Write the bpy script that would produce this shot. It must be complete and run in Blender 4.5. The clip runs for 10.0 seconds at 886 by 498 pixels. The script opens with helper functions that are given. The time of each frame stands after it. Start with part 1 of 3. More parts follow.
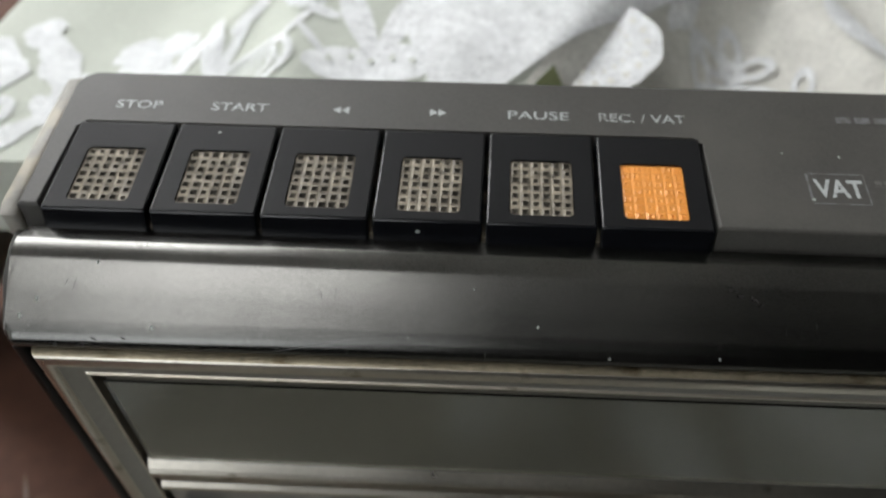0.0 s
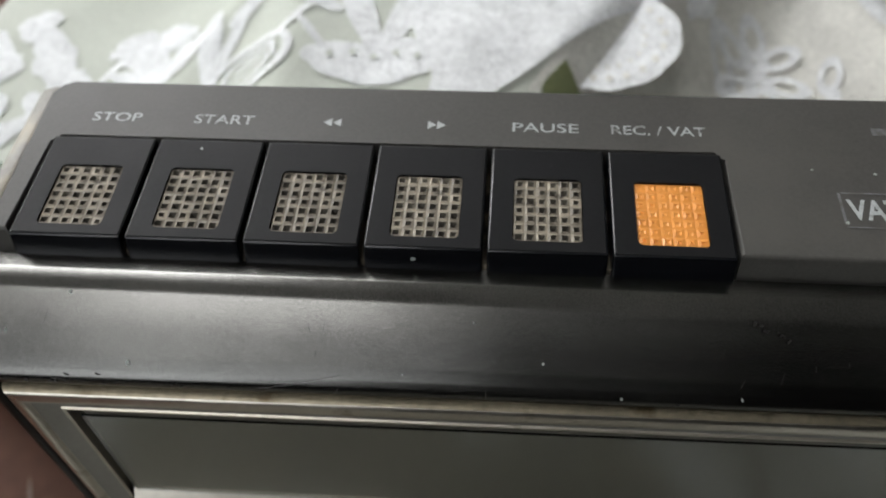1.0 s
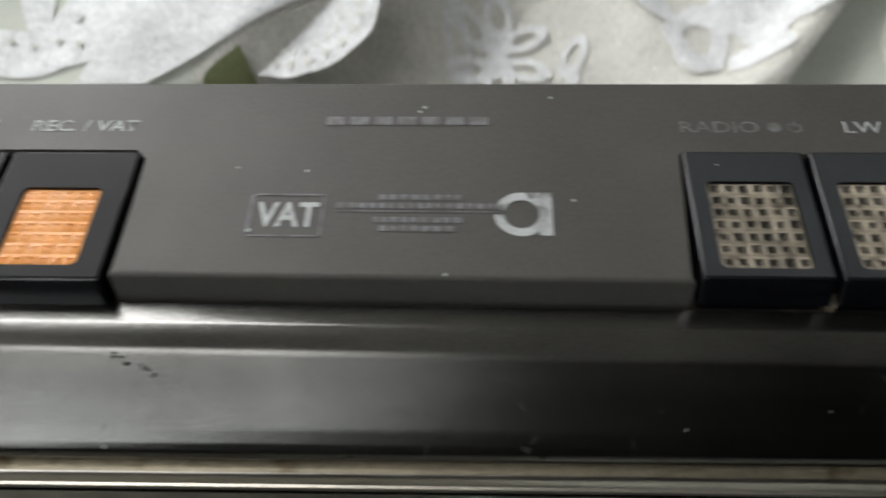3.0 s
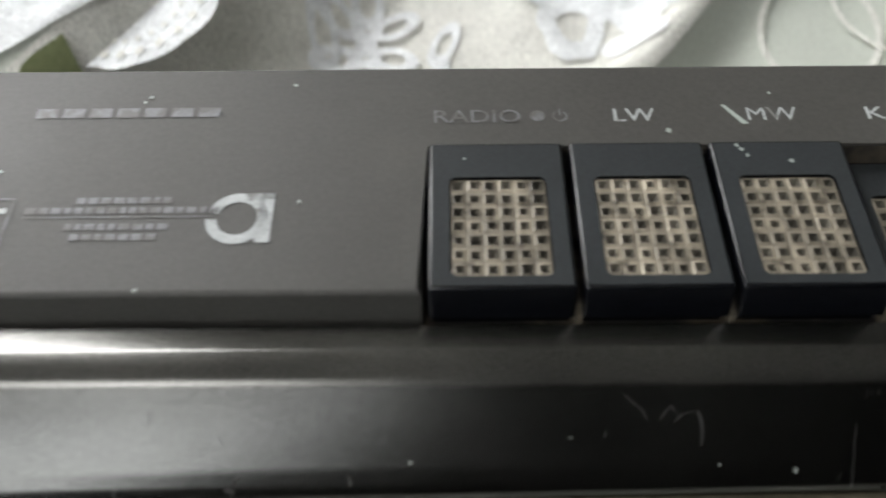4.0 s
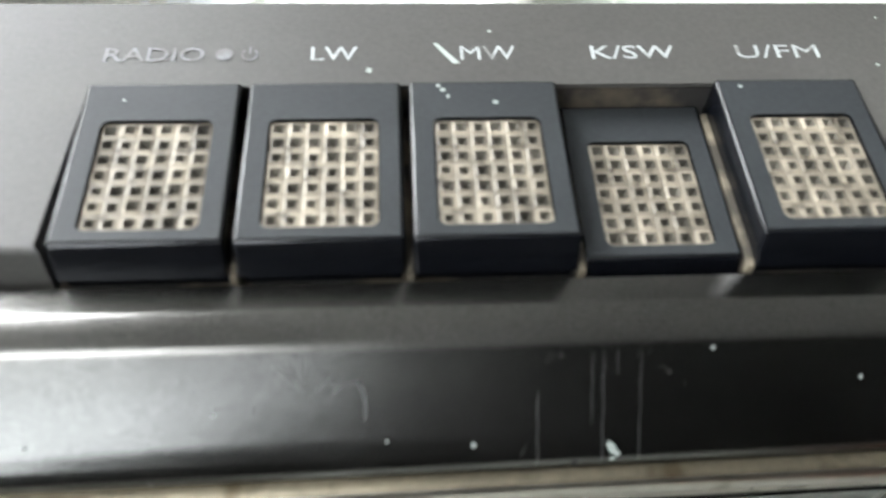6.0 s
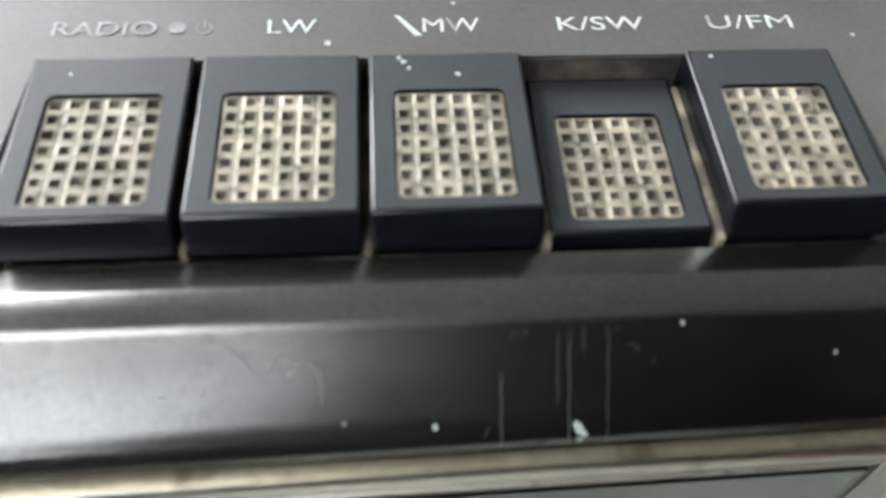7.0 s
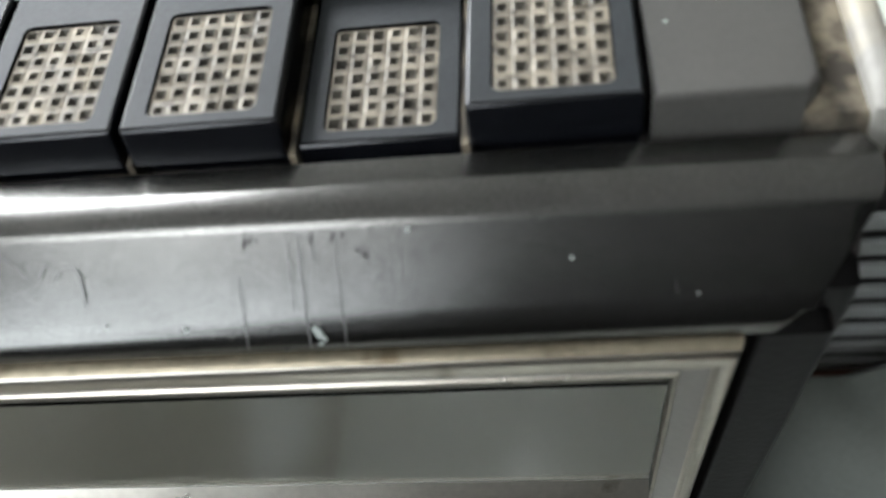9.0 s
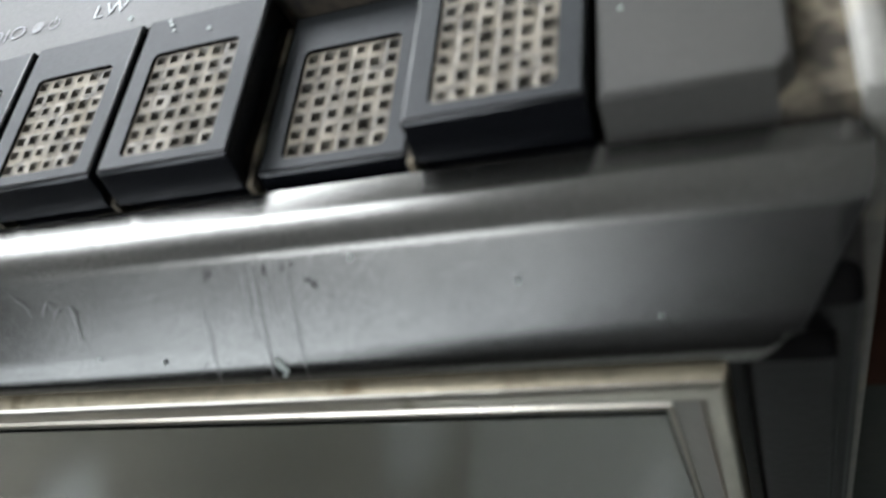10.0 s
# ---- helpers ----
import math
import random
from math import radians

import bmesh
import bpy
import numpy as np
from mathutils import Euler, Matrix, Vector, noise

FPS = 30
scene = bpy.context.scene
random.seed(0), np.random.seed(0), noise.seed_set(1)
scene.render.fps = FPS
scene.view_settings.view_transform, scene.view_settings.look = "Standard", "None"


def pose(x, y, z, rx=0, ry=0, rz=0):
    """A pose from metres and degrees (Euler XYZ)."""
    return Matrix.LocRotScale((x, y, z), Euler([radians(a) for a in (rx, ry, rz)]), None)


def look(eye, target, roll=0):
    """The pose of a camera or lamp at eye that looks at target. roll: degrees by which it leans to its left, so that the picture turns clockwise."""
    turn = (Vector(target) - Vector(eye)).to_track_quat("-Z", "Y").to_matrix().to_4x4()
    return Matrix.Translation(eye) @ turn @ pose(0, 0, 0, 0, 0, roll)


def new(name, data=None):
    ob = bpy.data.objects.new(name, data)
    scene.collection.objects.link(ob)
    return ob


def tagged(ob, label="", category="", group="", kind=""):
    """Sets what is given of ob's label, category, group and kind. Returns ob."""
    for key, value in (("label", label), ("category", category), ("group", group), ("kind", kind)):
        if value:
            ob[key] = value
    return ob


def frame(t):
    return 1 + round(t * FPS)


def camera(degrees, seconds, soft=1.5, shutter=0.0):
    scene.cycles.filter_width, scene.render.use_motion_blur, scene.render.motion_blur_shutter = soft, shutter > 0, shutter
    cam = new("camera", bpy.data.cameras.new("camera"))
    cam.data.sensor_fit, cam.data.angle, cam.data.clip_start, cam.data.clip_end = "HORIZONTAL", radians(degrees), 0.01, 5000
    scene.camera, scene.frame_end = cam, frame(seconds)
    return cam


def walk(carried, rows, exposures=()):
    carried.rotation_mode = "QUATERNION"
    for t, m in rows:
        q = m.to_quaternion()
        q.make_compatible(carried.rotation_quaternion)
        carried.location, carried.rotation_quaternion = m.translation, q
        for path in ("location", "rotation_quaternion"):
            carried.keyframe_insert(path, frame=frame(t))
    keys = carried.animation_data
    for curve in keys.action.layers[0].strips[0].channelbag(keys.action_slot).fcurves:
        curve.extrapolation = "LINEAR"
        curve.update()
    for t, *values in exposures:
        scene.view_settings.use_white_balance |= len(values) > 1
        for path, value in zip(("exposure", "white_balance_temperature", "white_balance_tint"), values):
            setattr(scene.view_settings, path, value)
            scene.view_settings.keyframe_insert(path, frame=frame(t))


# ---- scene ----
cam = camera(58.5, 10.0, soft=1.6, shutter=0.5)
cam.data.dof.use_dof, cam.data.dof.focus_distance, cam.data.dof.aperture_fstop = True, 0.125, 19.0
# The recorder's own axes: x along it, y to its back, z square to the key panel. UPRIGHT stands it on the table, whose top is at 0.
UPRIGHT = pose(0, 0, 0.23)
PATH = [
    (0.0, 0.01209, 0.0023, 0.117, 42.296, 0.872, 3.791),
    (0.5, 0.01403, 0.00494, 0.11579, 40.803, 1.257, 4.256),
    (1.0, 0.0144, 0.01707, 0.11403, 40.737, 1.843, 4.475),
    (1.5, 0.01886, 0.0185, 0.11237, 40.516, 2.521, 4.747),
    (2.0, 0.03918, 0.02341, 0.11001, 40.317, 2.977, 4.752),
    (2.5, 0.07967, 0.03403, 0.10329, 40.134, 2.677, 3.915),
    (3.0, 0.10853, 0.03987, 0.09716, 39.844, 1.959, 2.414),
    (4.5, 0.15176, 0.05353, 0.08278, 38.985, 0.074, -0.96),
    (5.0, 0.16138, 0.05359, 0.08045, 38.585, -0.307, -1.498),
    (5.5, 0.16651, 0.05313, 0.07841, 38.757, -1.229, -2.139),
    (6.0, 0.17404, 0.05436, 0.07463, 38.87, -1.939, -3.037),
    (7.5, 0.18166, 0.05365, 0.07, 39.078, -1.966, -3.884),
    (8.0, 0.19876, 0.0534, 0.06972, 36.898, -0.525, -2.047),
    (8.5, 0.21446, 0.05283, 0.06617, 36.246, 3.508, -0.177),
    (9.0, 0.22232, 0.04996, 0.06808, 34.764, 8.253, 2.52),
    (9.5, 0.23474, 0.05252, 0.06586, 35.049, 14.315, 5.707),
    (10.0, 0.24401, 0.05703, 0.05976, 36.027, 20.641, 8.154),
]
EXPOSURES = [(0.0, -0.65, 6500, 12), (1.5, -0.74, 6500, 13), (3.0, -0.64, 6550, 12), (4.5, 0.03, 6450, 12), (6.0, 0.95, 6250, 11), (8.0, 0.8, 6250, 11), (9.0, 0.5, 6200, 11), (10.0, 0.12, 6100, 11)]
walk(cam, [(t, UPRIGHT @ pose(x, y, z, rx, ry, rz)) for t, x, y, z, rx, ry, rz in PATH], EXPOSURES)

# ---- light ----
world = bpy.data.worlds.new("room_air")
world.use_nodes = True
world.node_tree.nodes["Background"].inputs[0].default_value = (0.9, 0.95, 1.0, 1)
world.node_tree.nodes["Background"].inputs[1].default_value = 0.012
scene.world = world


def area_lamp(name, at, target, w, h, power, colour):
    data = bpy.data.lights.new(name, "AREA")
    data.shape, data.size, data.size_y, data.energy, data.color = "RECTANGLE", w, h, power, colour
    ob = new(name, data)
    ob.matrix_world = look(at, target)
    return ob


area_lamp("unseen_ceiling_light", (-1.55, 1.65, 1.80), (-1.55, 1.651, 0.0), 1.80, 1.50, 128, (0.97, 0.99, 1.0))
area_lamp("unseen_ceiling_light", (-0.78, -1.22, 1.80), (-0.78, -1.219, 0.0), 1.00, 0.76, 11, (0.96, 0.99, 1.0))


# ---- materials ----
def material(name, colour, rough=0.5, metal=0.0, vary=0.12, grain=60.0, stain=6.0, bump=0.05, rough_vary=0.1, spec=0.5, coat=0.0, per_object=0.0, per_piece=0.0,
             dirt=None, dirt_size=20.0, dirt_from=0.62, dirt_to=0.72):
    """A surface with fine grain, broad stains, uneven gloss and a little relief, in the thing's own metres."""
    m = bpy.data.materials.new(name)
    m.use_nodes = True
    nt = m.node_tree
    N, L = nt.nodes, nt.links
    b = N["Principled BSDF"]
    tc = N.new("ShaderNodeTexCoord")
    fine, broad = N.new("ShaderNodeTexNoise"), N.new("ShaderNodeTexNoise")
    fine.inputs["Scale"].default_value, broad.inputs["Scale"].default_value = grain, stain
    fine.inputs["Detail"].default_value, broad.inputs["Detail"].default_value = 3, 5
    L.new(tc.outputs["Object"], fine.inputs["Vector"])
    L.new(tc.outputs["Object"], broad.inputs["Vector"])
    mix = N.new("ShaderNodeMath")
    mix.operation = "ADD"
    L.new(fine.outputs["Fac"], mix.inputs[0])
    L.new(broad.outputs["Fac"], mix.inputs[1])
    ramp = N.new("ShaderNodeMapRange")
    ramp.inputs["From Min"].default_value, ramp.inputs["From Max"].default_value = 0.6, 1.4
    ramp.inputs["To Min"].default_value, ramp.inputs["To Max"].default_value = 1 - vary, 1 + vary
    L.new(mix.outputs[0], ramp.inputs["Value"])
    value = ramp.outputs["Result"]
    if per_piece:
        geo = N.new("ShaderNodeNewGeometry")
        piece = N.new("ShaderNodeMapRange")
        piece.inputs["To Min"].default_value, piece.inputs["To Max"].default_value = 1 - per_piece, 1 + per_piece
        L.new(geo.outputs["Random Per Island"], piece.inputs["Value"])
        more = N.new("ShaderNodeMath")
        more.operation = "MULTIPLY"
        L.new(value, more.inputs[0])
        L.new(piece.outputs["Result"], more.inputs[1])
        value = more.outputs[0]
    if per_object:
        info = N.new("ShaderNodeObjectInfo")
        own = N.new("ShaderNodeMapRange")
        own.inputs["To Min"].default_value, own.inputs["To Max"].default_value = 1 - per_object, 1 + per_object
        L.new(info.outputs["Random"], own.inputs["Value"])
        times = N.new("ShaderNodeMath")
        times.operation = "MULTIPLY"
        L.new(value, times.inputs[0])
        L.new(own.outputs["Result"], times.inputs[1])
        value = times.outputs[0]
    scale = N.new("ShaderNodeVectorMath")
    scale.operation = "SCALE"
    scale.inputs[0].default_value = colour
    L.new(value, scale.inputs["Scale"])
    out = scale.outputs["Vector"]
    if dirt:
        spots = N.new("ShaderNodeTexNoise")
        spots.inputs["Scale"].default_value, spots.inputs["Detail"].default_value = dirt_size, 6
        L.new(tc.outputs["Object"], spots.inputs["Vector"])
        where = N.new("ShaderNodeMapRange")
        where.inputs["From Min"].default_value, where.inputs["From Max"].default_value = dirt_from, dirt_to
        L.new(spots.outputs["Fac"], where.inputs["Value"])
        blend = N.new("ShaderNodeMix")
        blend.data_type = "RGBA"
        L.new(where.outputs["Result"], blend.inputs["Factor"])
        L.new(out, blend.inputs["A"])
        blend.inputs["B"].default_value = (*dirt, 1)
        out = blend.outputs["Result"]
    L.new(out, b.inputs["Base Color"])
    rr = N.new("ShaderNodeMapRange")
    rr.inputs["To Min"].default_value, rr.inputs["To Max"].default_value = max(0.02, rough - rough_vary), min(1, rough + rough_vary)
    L.new(broad.outputs["Fac"], rr.inputs["Value"])
    L.new(rr.outputs["Result"], b.inputs["Roughness"])
    b.inputs["Metallic"].default_value = metal
    b.inputs["Specular IOR Level"].default_value = spec
    b.inputs["Coat Weight"].default_value = coat
    if bump:
        bn = N.new("ShaderNodeBump")
        bn.inputs["Strength"].default_value, bn.inputs["Distance"].default_value = bump, 0.0005
        L.new(fine.outputs["Fac"], bn.inputs["Height"])
        L.new(bn.outputs["Normal"], b.inputs["Normal"])
    return m


PANEL = material("warm_grey_panel_paint", (0.068, 0.066, 0.060), 0.55, spec=0.4, vary=0.18, grain=1500, stain=40, bump=0.07, dirt=(0.088, 0.084, 0.075), dirt_size=26, dirt_from=0.55, dirt_to=0.75)
BAND = material("satin_graphite_paint", (0.132, 0.131, 0.124), 0.225, metal=1.0, vary=0.40, grain=3400, stain=35, bump=0.05, rough_vary=0.04)
SHELL = material("black_shell_plastic", (0.004, 0.0037, 0.0036), 0.32, spec=0.12, vary=0.2, grain=900, stain=30, bump=0.1)
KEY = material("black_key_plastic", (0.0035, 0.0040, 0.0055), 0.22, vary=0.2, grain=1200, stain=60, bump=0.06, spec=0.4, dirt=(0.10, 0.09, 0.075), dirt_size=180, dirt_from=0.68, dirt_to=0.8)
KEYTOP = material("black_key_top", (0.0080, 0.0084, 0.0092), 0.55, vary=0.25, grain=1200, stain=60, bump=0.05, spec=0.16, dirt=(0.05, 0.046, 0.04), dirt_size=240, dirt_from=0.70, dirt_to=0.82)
HAZETOP = material("dusty_hazed_key_top", (0.0290, 0.0325, 0.0345), 0.55, vary=0.22, grain=1600, stain=70, bump=0.06, spec=0.25, dirt=(0.09, 0.085, 0.075), dirt_size=220, dirt_from=0.68, dirt_to=0.80)
WELL = material("dusty_key_well", (0.016, 0.014, 0.012), 0.85, vary=0.3, grain=700, stain=150, bump=0.3, dirt=(0.10, 0.08, 0.055), dirt_size=150, dirt_from=0.46, dirt_to=0.66)
DUST = material("pale_grime", (0.20, 0.17, 0.12), 0.9, vary=0.3, grain=600, stain=120, bump=0.4, dirt=(0.045, 0.038, 0.028), dirt_size=160, dirt_from=0.42, dirt_to=0.55)
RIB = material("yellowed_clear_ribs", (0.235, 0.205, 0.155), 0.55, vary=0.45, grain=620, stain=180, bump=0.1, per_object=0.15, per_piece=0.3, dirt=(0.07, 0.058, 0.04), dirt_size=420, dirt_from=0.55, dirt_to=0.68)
PIT = material("dark_pit", (0.10, 0.092, 0.075), 0.3, vary=0.5, grain=520, stain=180, bump=0.1, per_object=0.2, per_piece=0.45)
ORANGE = material("orange_ribs", (0.84, 0.33, 0.065), 0.40, vary=0.10, grain=900, stain=200, bump=0.1)
ORANGE_PIT = material("orange_pit", (0.86, 0.36, 0.08), 0.45, vary=0.12, grain=900, stain=200, bump=0.1)
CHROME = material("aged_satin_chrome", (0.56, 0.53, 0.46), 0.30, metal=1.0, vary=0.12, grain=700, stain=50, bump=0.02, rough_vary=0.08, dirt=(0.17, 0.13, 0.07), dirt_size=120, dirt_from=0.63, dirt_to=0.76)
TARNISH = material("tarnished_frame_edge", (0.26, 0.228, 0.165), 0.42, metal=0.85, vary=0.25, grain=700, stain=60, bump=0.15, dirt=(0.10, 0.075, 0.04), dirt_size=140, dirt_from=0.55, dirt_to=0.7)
SLOPECHROME = material("grey_frame_slope", (0.30, 0.295, 0.265), 0.38, metal=0.55, vary=0.12, grain=700, stain=50, bump=0.05)
SILVER = material("brushed_silver_fascia", (0.42, 0.42, 0.41), 0.35, metal=0.9, vary=0.08, grain=900, stain=40, bump=0.05)
DIAL = material("dark_dial_plate", (0.105, 0.098, 0.08), 0.4, vary=0.2, grain=300, stain=25, bump=0.0)
CHEEK = material("worn_grey_side", (0.30, 0.29, 0.26), 0.5, vary=0.2, grain=700, stain=70, bump=0.15, dirt=(0.42, 0.38, 0.30), dirt_size=90, dirt_from=0.5, dirt_to=0.62)
PRINT = material("worn_white_print", (0.42, 0.44, 0.44), 0.5, vary=0.25, grain=1800, stain=250, bump=0.0, dirt=(0.20, 0.20, 0.19), dirt_size=420, dirt_from=0.58, dirt_to=0.68)
FAINT = material("rubbed_grey_print", (0.155, 0.155, 0.165), 0.5, vary=0.3, grain=1800, stain=250, bump=0.0, dirt=(0.11, 0.105, 0.1), dirt_size=380, dirt_from=0.47, dirt_to=0.57)
FLECK = material("white_paint_fleck", (0.36, 0.40, 0.37), 0.6, vary=0.1, grain=900, stain=90)
SCRATCH = material("grey_scratch", (0.16, 0.16, 0.155), 0.42, metal=0.9, vary=0.3, grain=2500, stain=400, bump=0.0)
STICKER = material("green_sticker", (0.07, 0.55, 0.05), 0.4, vary=0.3, grain=400, stain=90)
BLACKPRINT = material("black_print", (0.02, 0.02, 0.02), 0.5)
SIDE = material("shaded_grimy_side", (0.035, 0.033, 0.03), 0.5, vary=0.3, grain=700, stain=60, bump=0.15, dirt=(0.12, 0.10, 0.08), dirt_size=110, dirt_from=0.56, dirt_to=0.68)
WOOD = material("scratched_brown_wood", (0.085, 0.040, 0.027), 0.7, spec=0.2, vary=0.25, grain=90, stain=9, bump=0.1, dirt=(0.14, 0.09, 0.065), dirt_size=45, dirt_from=0.62, dirt_to=0.72)
CLOTH = material("pale_green_cloth", (0.50, 0.53, 0.47), 0.9, vary=0.14, grain=700, stain=14, bump=0.5)
LACE = material("white_lace", (0.80, 0.82, 0.83), 0.9, vary=0.22, grain=260, stain=60, bump=0.7)
NET = material("grey_white_net", (0.74, 0.735, 0.68), 0.9, vary=0.2, grain=1100, stain=40, bump=0.8)
FRONTCLOTH = material("dark_reflected_cloth", (0.14, 0.132, 0.108), 0.9, vary=0.2, grain=400, stain=10, bump=0.3, dirt=(0.42, 0.44, 0.42), dirt_size=14, dirt_from=0.56, dirt_to=0.66)
OLIVE = material("olive_cloth", (0.22, 0.25, 0.12), 0.9, vary=0.2, grain=500, stain=20, bump=0.4)

def open_weave(m, size, least):
    """Gives a cloth the small see-through openings of lace."""
    nt = m.node_tree
    tc, cells, gap = nt.nodes.new("ShaderNodeTexCoord"), nt.nodes.new("ShaderNodeTexNoise"), nt.nodes.new("ShaderNodeMapRange")
    cells.inputs["Scale"].default_value, cells.inputs["Detail"].default_value = size, 2
    gap.inputs["From Min"].default_value, gap.inputs["From Max"].default_value = 0.32, 0.58
    gap.inputs["To Min"].default_value = least
    nt.links.new(tc.outputs["Object"], cells.inputs["Vector"])
    nt.links.new(cells.outputs["Fac"], gap.inputs["Value"])
    nt.links.new(gap.outputs["Result"], nt.nodes["Principled BSDF"].inputs["Alpha"])


open_weave(LACE, 1500, 0.55)
open_weave(NET, 1300, 0.6)
WALLPAINT = material("pale_wall", (0.68, 0.69, 0.66), 0.8, vary=0.06, grain=40, stain=2, bump=0.1)
CEILPAINT = material("white_ceiling", (0.70, 0.70, 0.69), 0.9, vary=0.04, grain=40, stain=2, bump=0.1)
SHADEBLACK = material("near_black_shade", (0.012, 0.011, 0.010), 0.7, vary=0.1, grain=40, stain=2)
FLOORTILE = material("pale_floor", (0.30, 0.29, 0.27), 0.5, vary=0.15, grain=30, stain=3, bump=0.1)
TABLESCRATCH = material("pale_wood_scratch", (0.15, 0.10, 0.075), 0.6, vary=0.2, grain=300, stain=60)
SIDECLOTH = material("grey_green_cloth", (0.075, 0.082, 0.072), 0.9, vary=0.15, grain=500, stain=20, bump=0.5)
WHITEPLASTIC = material("white_plastic", (0.70, 0.72, 0.70), 0.45, vary=0.1, grain=200, stain=30)
GREYPLASTIC = material("grey_plastic", (0.26, 0.27, 0.26), 0.5, vary=0.12, grain=200, stain=30)


def glass_material():
    m = bpy.data.materials.new("dial_glass")
    m.use_nodes = True
    b = m.node_tree.nodes["Principled BSDF"]
    b.inputs["Base Color"].default_value = (0.80, 0.82, 0.78, 1)
    b.inputs["Roughness"].default_value = 0.12
    b.inputs["Transmission Weight"].default_value = 1.0
    b.inputs["IOR"].default_value = 1.49
    return m


GLASS = glass_material()
SKYGLOW = bpy.data.materials.new("backdrop_sky_glow")
SKYGLOW.use_nodes = True
SKYGLOW.node_tree.nodes["Principled BSDF"].inputs["Emission Color"].default_value = (0.92, 0.97, 1.0, 1)
SKYGLOW.node_tree.nodes["Principled BSDF"].inputs["Emission Strength"].default_value = 3.4
LAMPGLOW = bpy.data.materials.new("lamp_diffuser")
LAMPGLOW.use_nodes = True
LAMPGLOW.node_tree.nodes["Principled BSDF"].inputs["Emission Color"].default_value = (1, 0.98, 0.94, 1)
LAMPGLOW.node_tree.nodes["Principled BSDF"].inputs["Emission Strength"].default_value = 3.0


# ---- helpers of the place ----
def part(name, bm, mat, parent=None, label="", unit=1.0, smooth=False):
    """Links a bmesh as one mesh object under its thing."""
    me = bpy.data.meshes.new(name)
    if unit != 1.0 and parent and parent.parent is None and not name.startswith("key"):
        for v in bm.verts:  # the moulded front stands out a little more at its left end
            v.co.y += 0.0145 * (v.co.x - 2.53) * min(1.0, max(0.0, (0.045 - v.co.z) / 0.10)) * min(1.0, max(0.0, (1.06 - v.co.y) / 0.06))
    if unit != 1.0:
        bmesh.ops.scale(bm, vec=(unit, unit, unit), verts=bm.verts)
    bmesh.ops.recalc_face_normals(bm, faces=bm.faces)
    bm.to_mesh(me)
    bm.free()
    for m in mat if isinstance(mat, (list, tuple)) else (mat,):
        me.materials.append(m)
    if smooth:
        for p in me.polygons:
            p.use_smooth = True
        me.set_sharp_from_angle(angle=radians(35))
    ob = new(name, me)
    ob.parent = parent
    return tagged(ob, label)


def flat_faces(ob, area):
    """Keeps the large plain faces of a bevelled part flat."""
    for p in ob.data.polygons:
        if p.area > area or p.normal.z > 0.985:
            p.use_smooth = False


def add_box(bm, x0, x1, y0, y1, z0, z1, bevel=0.0, segments=2):
    vs = [bm.verts.new((x, y, z)) for z in (z0, z1) for y in (y0, y1) for x in (x0, x1)]
    fs = [bm.faces.new([vs[i] for i in q]) for q in ((0, 2, 3, 1), (4, 5, 7, 6), (0, 1, 5, 4), (1, 3, 7, 5), (3, 2, 6, 7), (2, 0, 4, 6))]
    if bevel:
        es = list({e for f in fs for e in f.edges})
        bmesh.ops.bevel(bm, geom=es, offset=bevel, segments=segments, profile=0.5, affect="EDGES")
    return bm


def box(*a, **k):
    return add_box(bmesh.new(), *a, **k)


def prism(outline, x0, x1, bm=None, bevel=0.0):
    """A profile in y and z drawn out along x."""
    bm = bm or bmesh.new()
    a = [bm.verts.new((x0, y, z)) for y, z in outline]
    b = [bm.verts.new((x1, y, z)) for y, z in outline]
    n = len(a)
    ends = [bm.faces.new(a), bm.faces.new(b[::-1])]
    for i in range(n):
        bm.faces.new((a[i], b[i], b[(i + 1) % n], a[(i + 1) % n]))
    if bevel:
        bmesh.ops.bevel(bm, geom=list({e for f in ends for e in f.edges}), offset=bevel, segments=3, profile=0.5, affect="EDGES")
    return bm


# ---- the room ----
def room_piece(name, dims, mat):
    return tagged(part(name, box(*dims), mat), kind="structure")


room_piece("floor", (-2.8, 2.6, -1.9, 2.6, -0.85, -0.75), FLOORTILE)
room_piece("ceiling", (-2.8, 2.6, -1.9, 2.6, 1.85, 1.95), CEILPAINT)
room_piece("wall_north", (-2.8, 2.6, 2.6, 2.7, -0.75, 1.85), WALLPAINT)
for k, dims in enumerate(((-2.8, -2.45, -0.75, 1.85), (0.50, 2.6, -0.75, 1.85), (-2.45, 0.50, -0.75, 0.38), (-2.45, 0.50, 1.72, 1.85))):
    room_piece("wall_south_" + "abcd"[k], (dims[0], dims[1], -2.0, -1.9, dims[2], dims[3]), SHADEBLACK)
window = tagged(new("unseen_window_1"), "unseen white window assumed behind the camera, lighting the band", "window", kind="structure")
for a, b, c, d in ((-2.45, -2.40, 0.38, 1.72), (0.45, 0.50, 0.38, 1.72), (-2.40, 0.45, 0.38, 0.43), (-2.40, 0.45, 1.67, 1.72)):
    part("window_frame", box(a, b, -1.97, -1.92, c, d), WHITEPLASTIC, window)
tagged(part("backdrop", box(-3.4, 1.4, -2.42, -2.40, -0.3, 2.4), SKYGLOW), "plain pale glowing backdrop added outside the unseen window", "sky", kind="structure")
bm = bmesh.new()
rows = []
for j in range(25):
    z = 0.30 + 1.50 * j / 24
    xa = min(0.20, -0.90 + 0.82 * (z - 0.55))
    rows.append([bm.verts.new((x := xa + (0.62 - xa) * i / 40, -1.86 + 0.022 * math.sin((i / 40) * 34 + 0.5 * math.sin(z * 3)), z)) for i in range(41)])
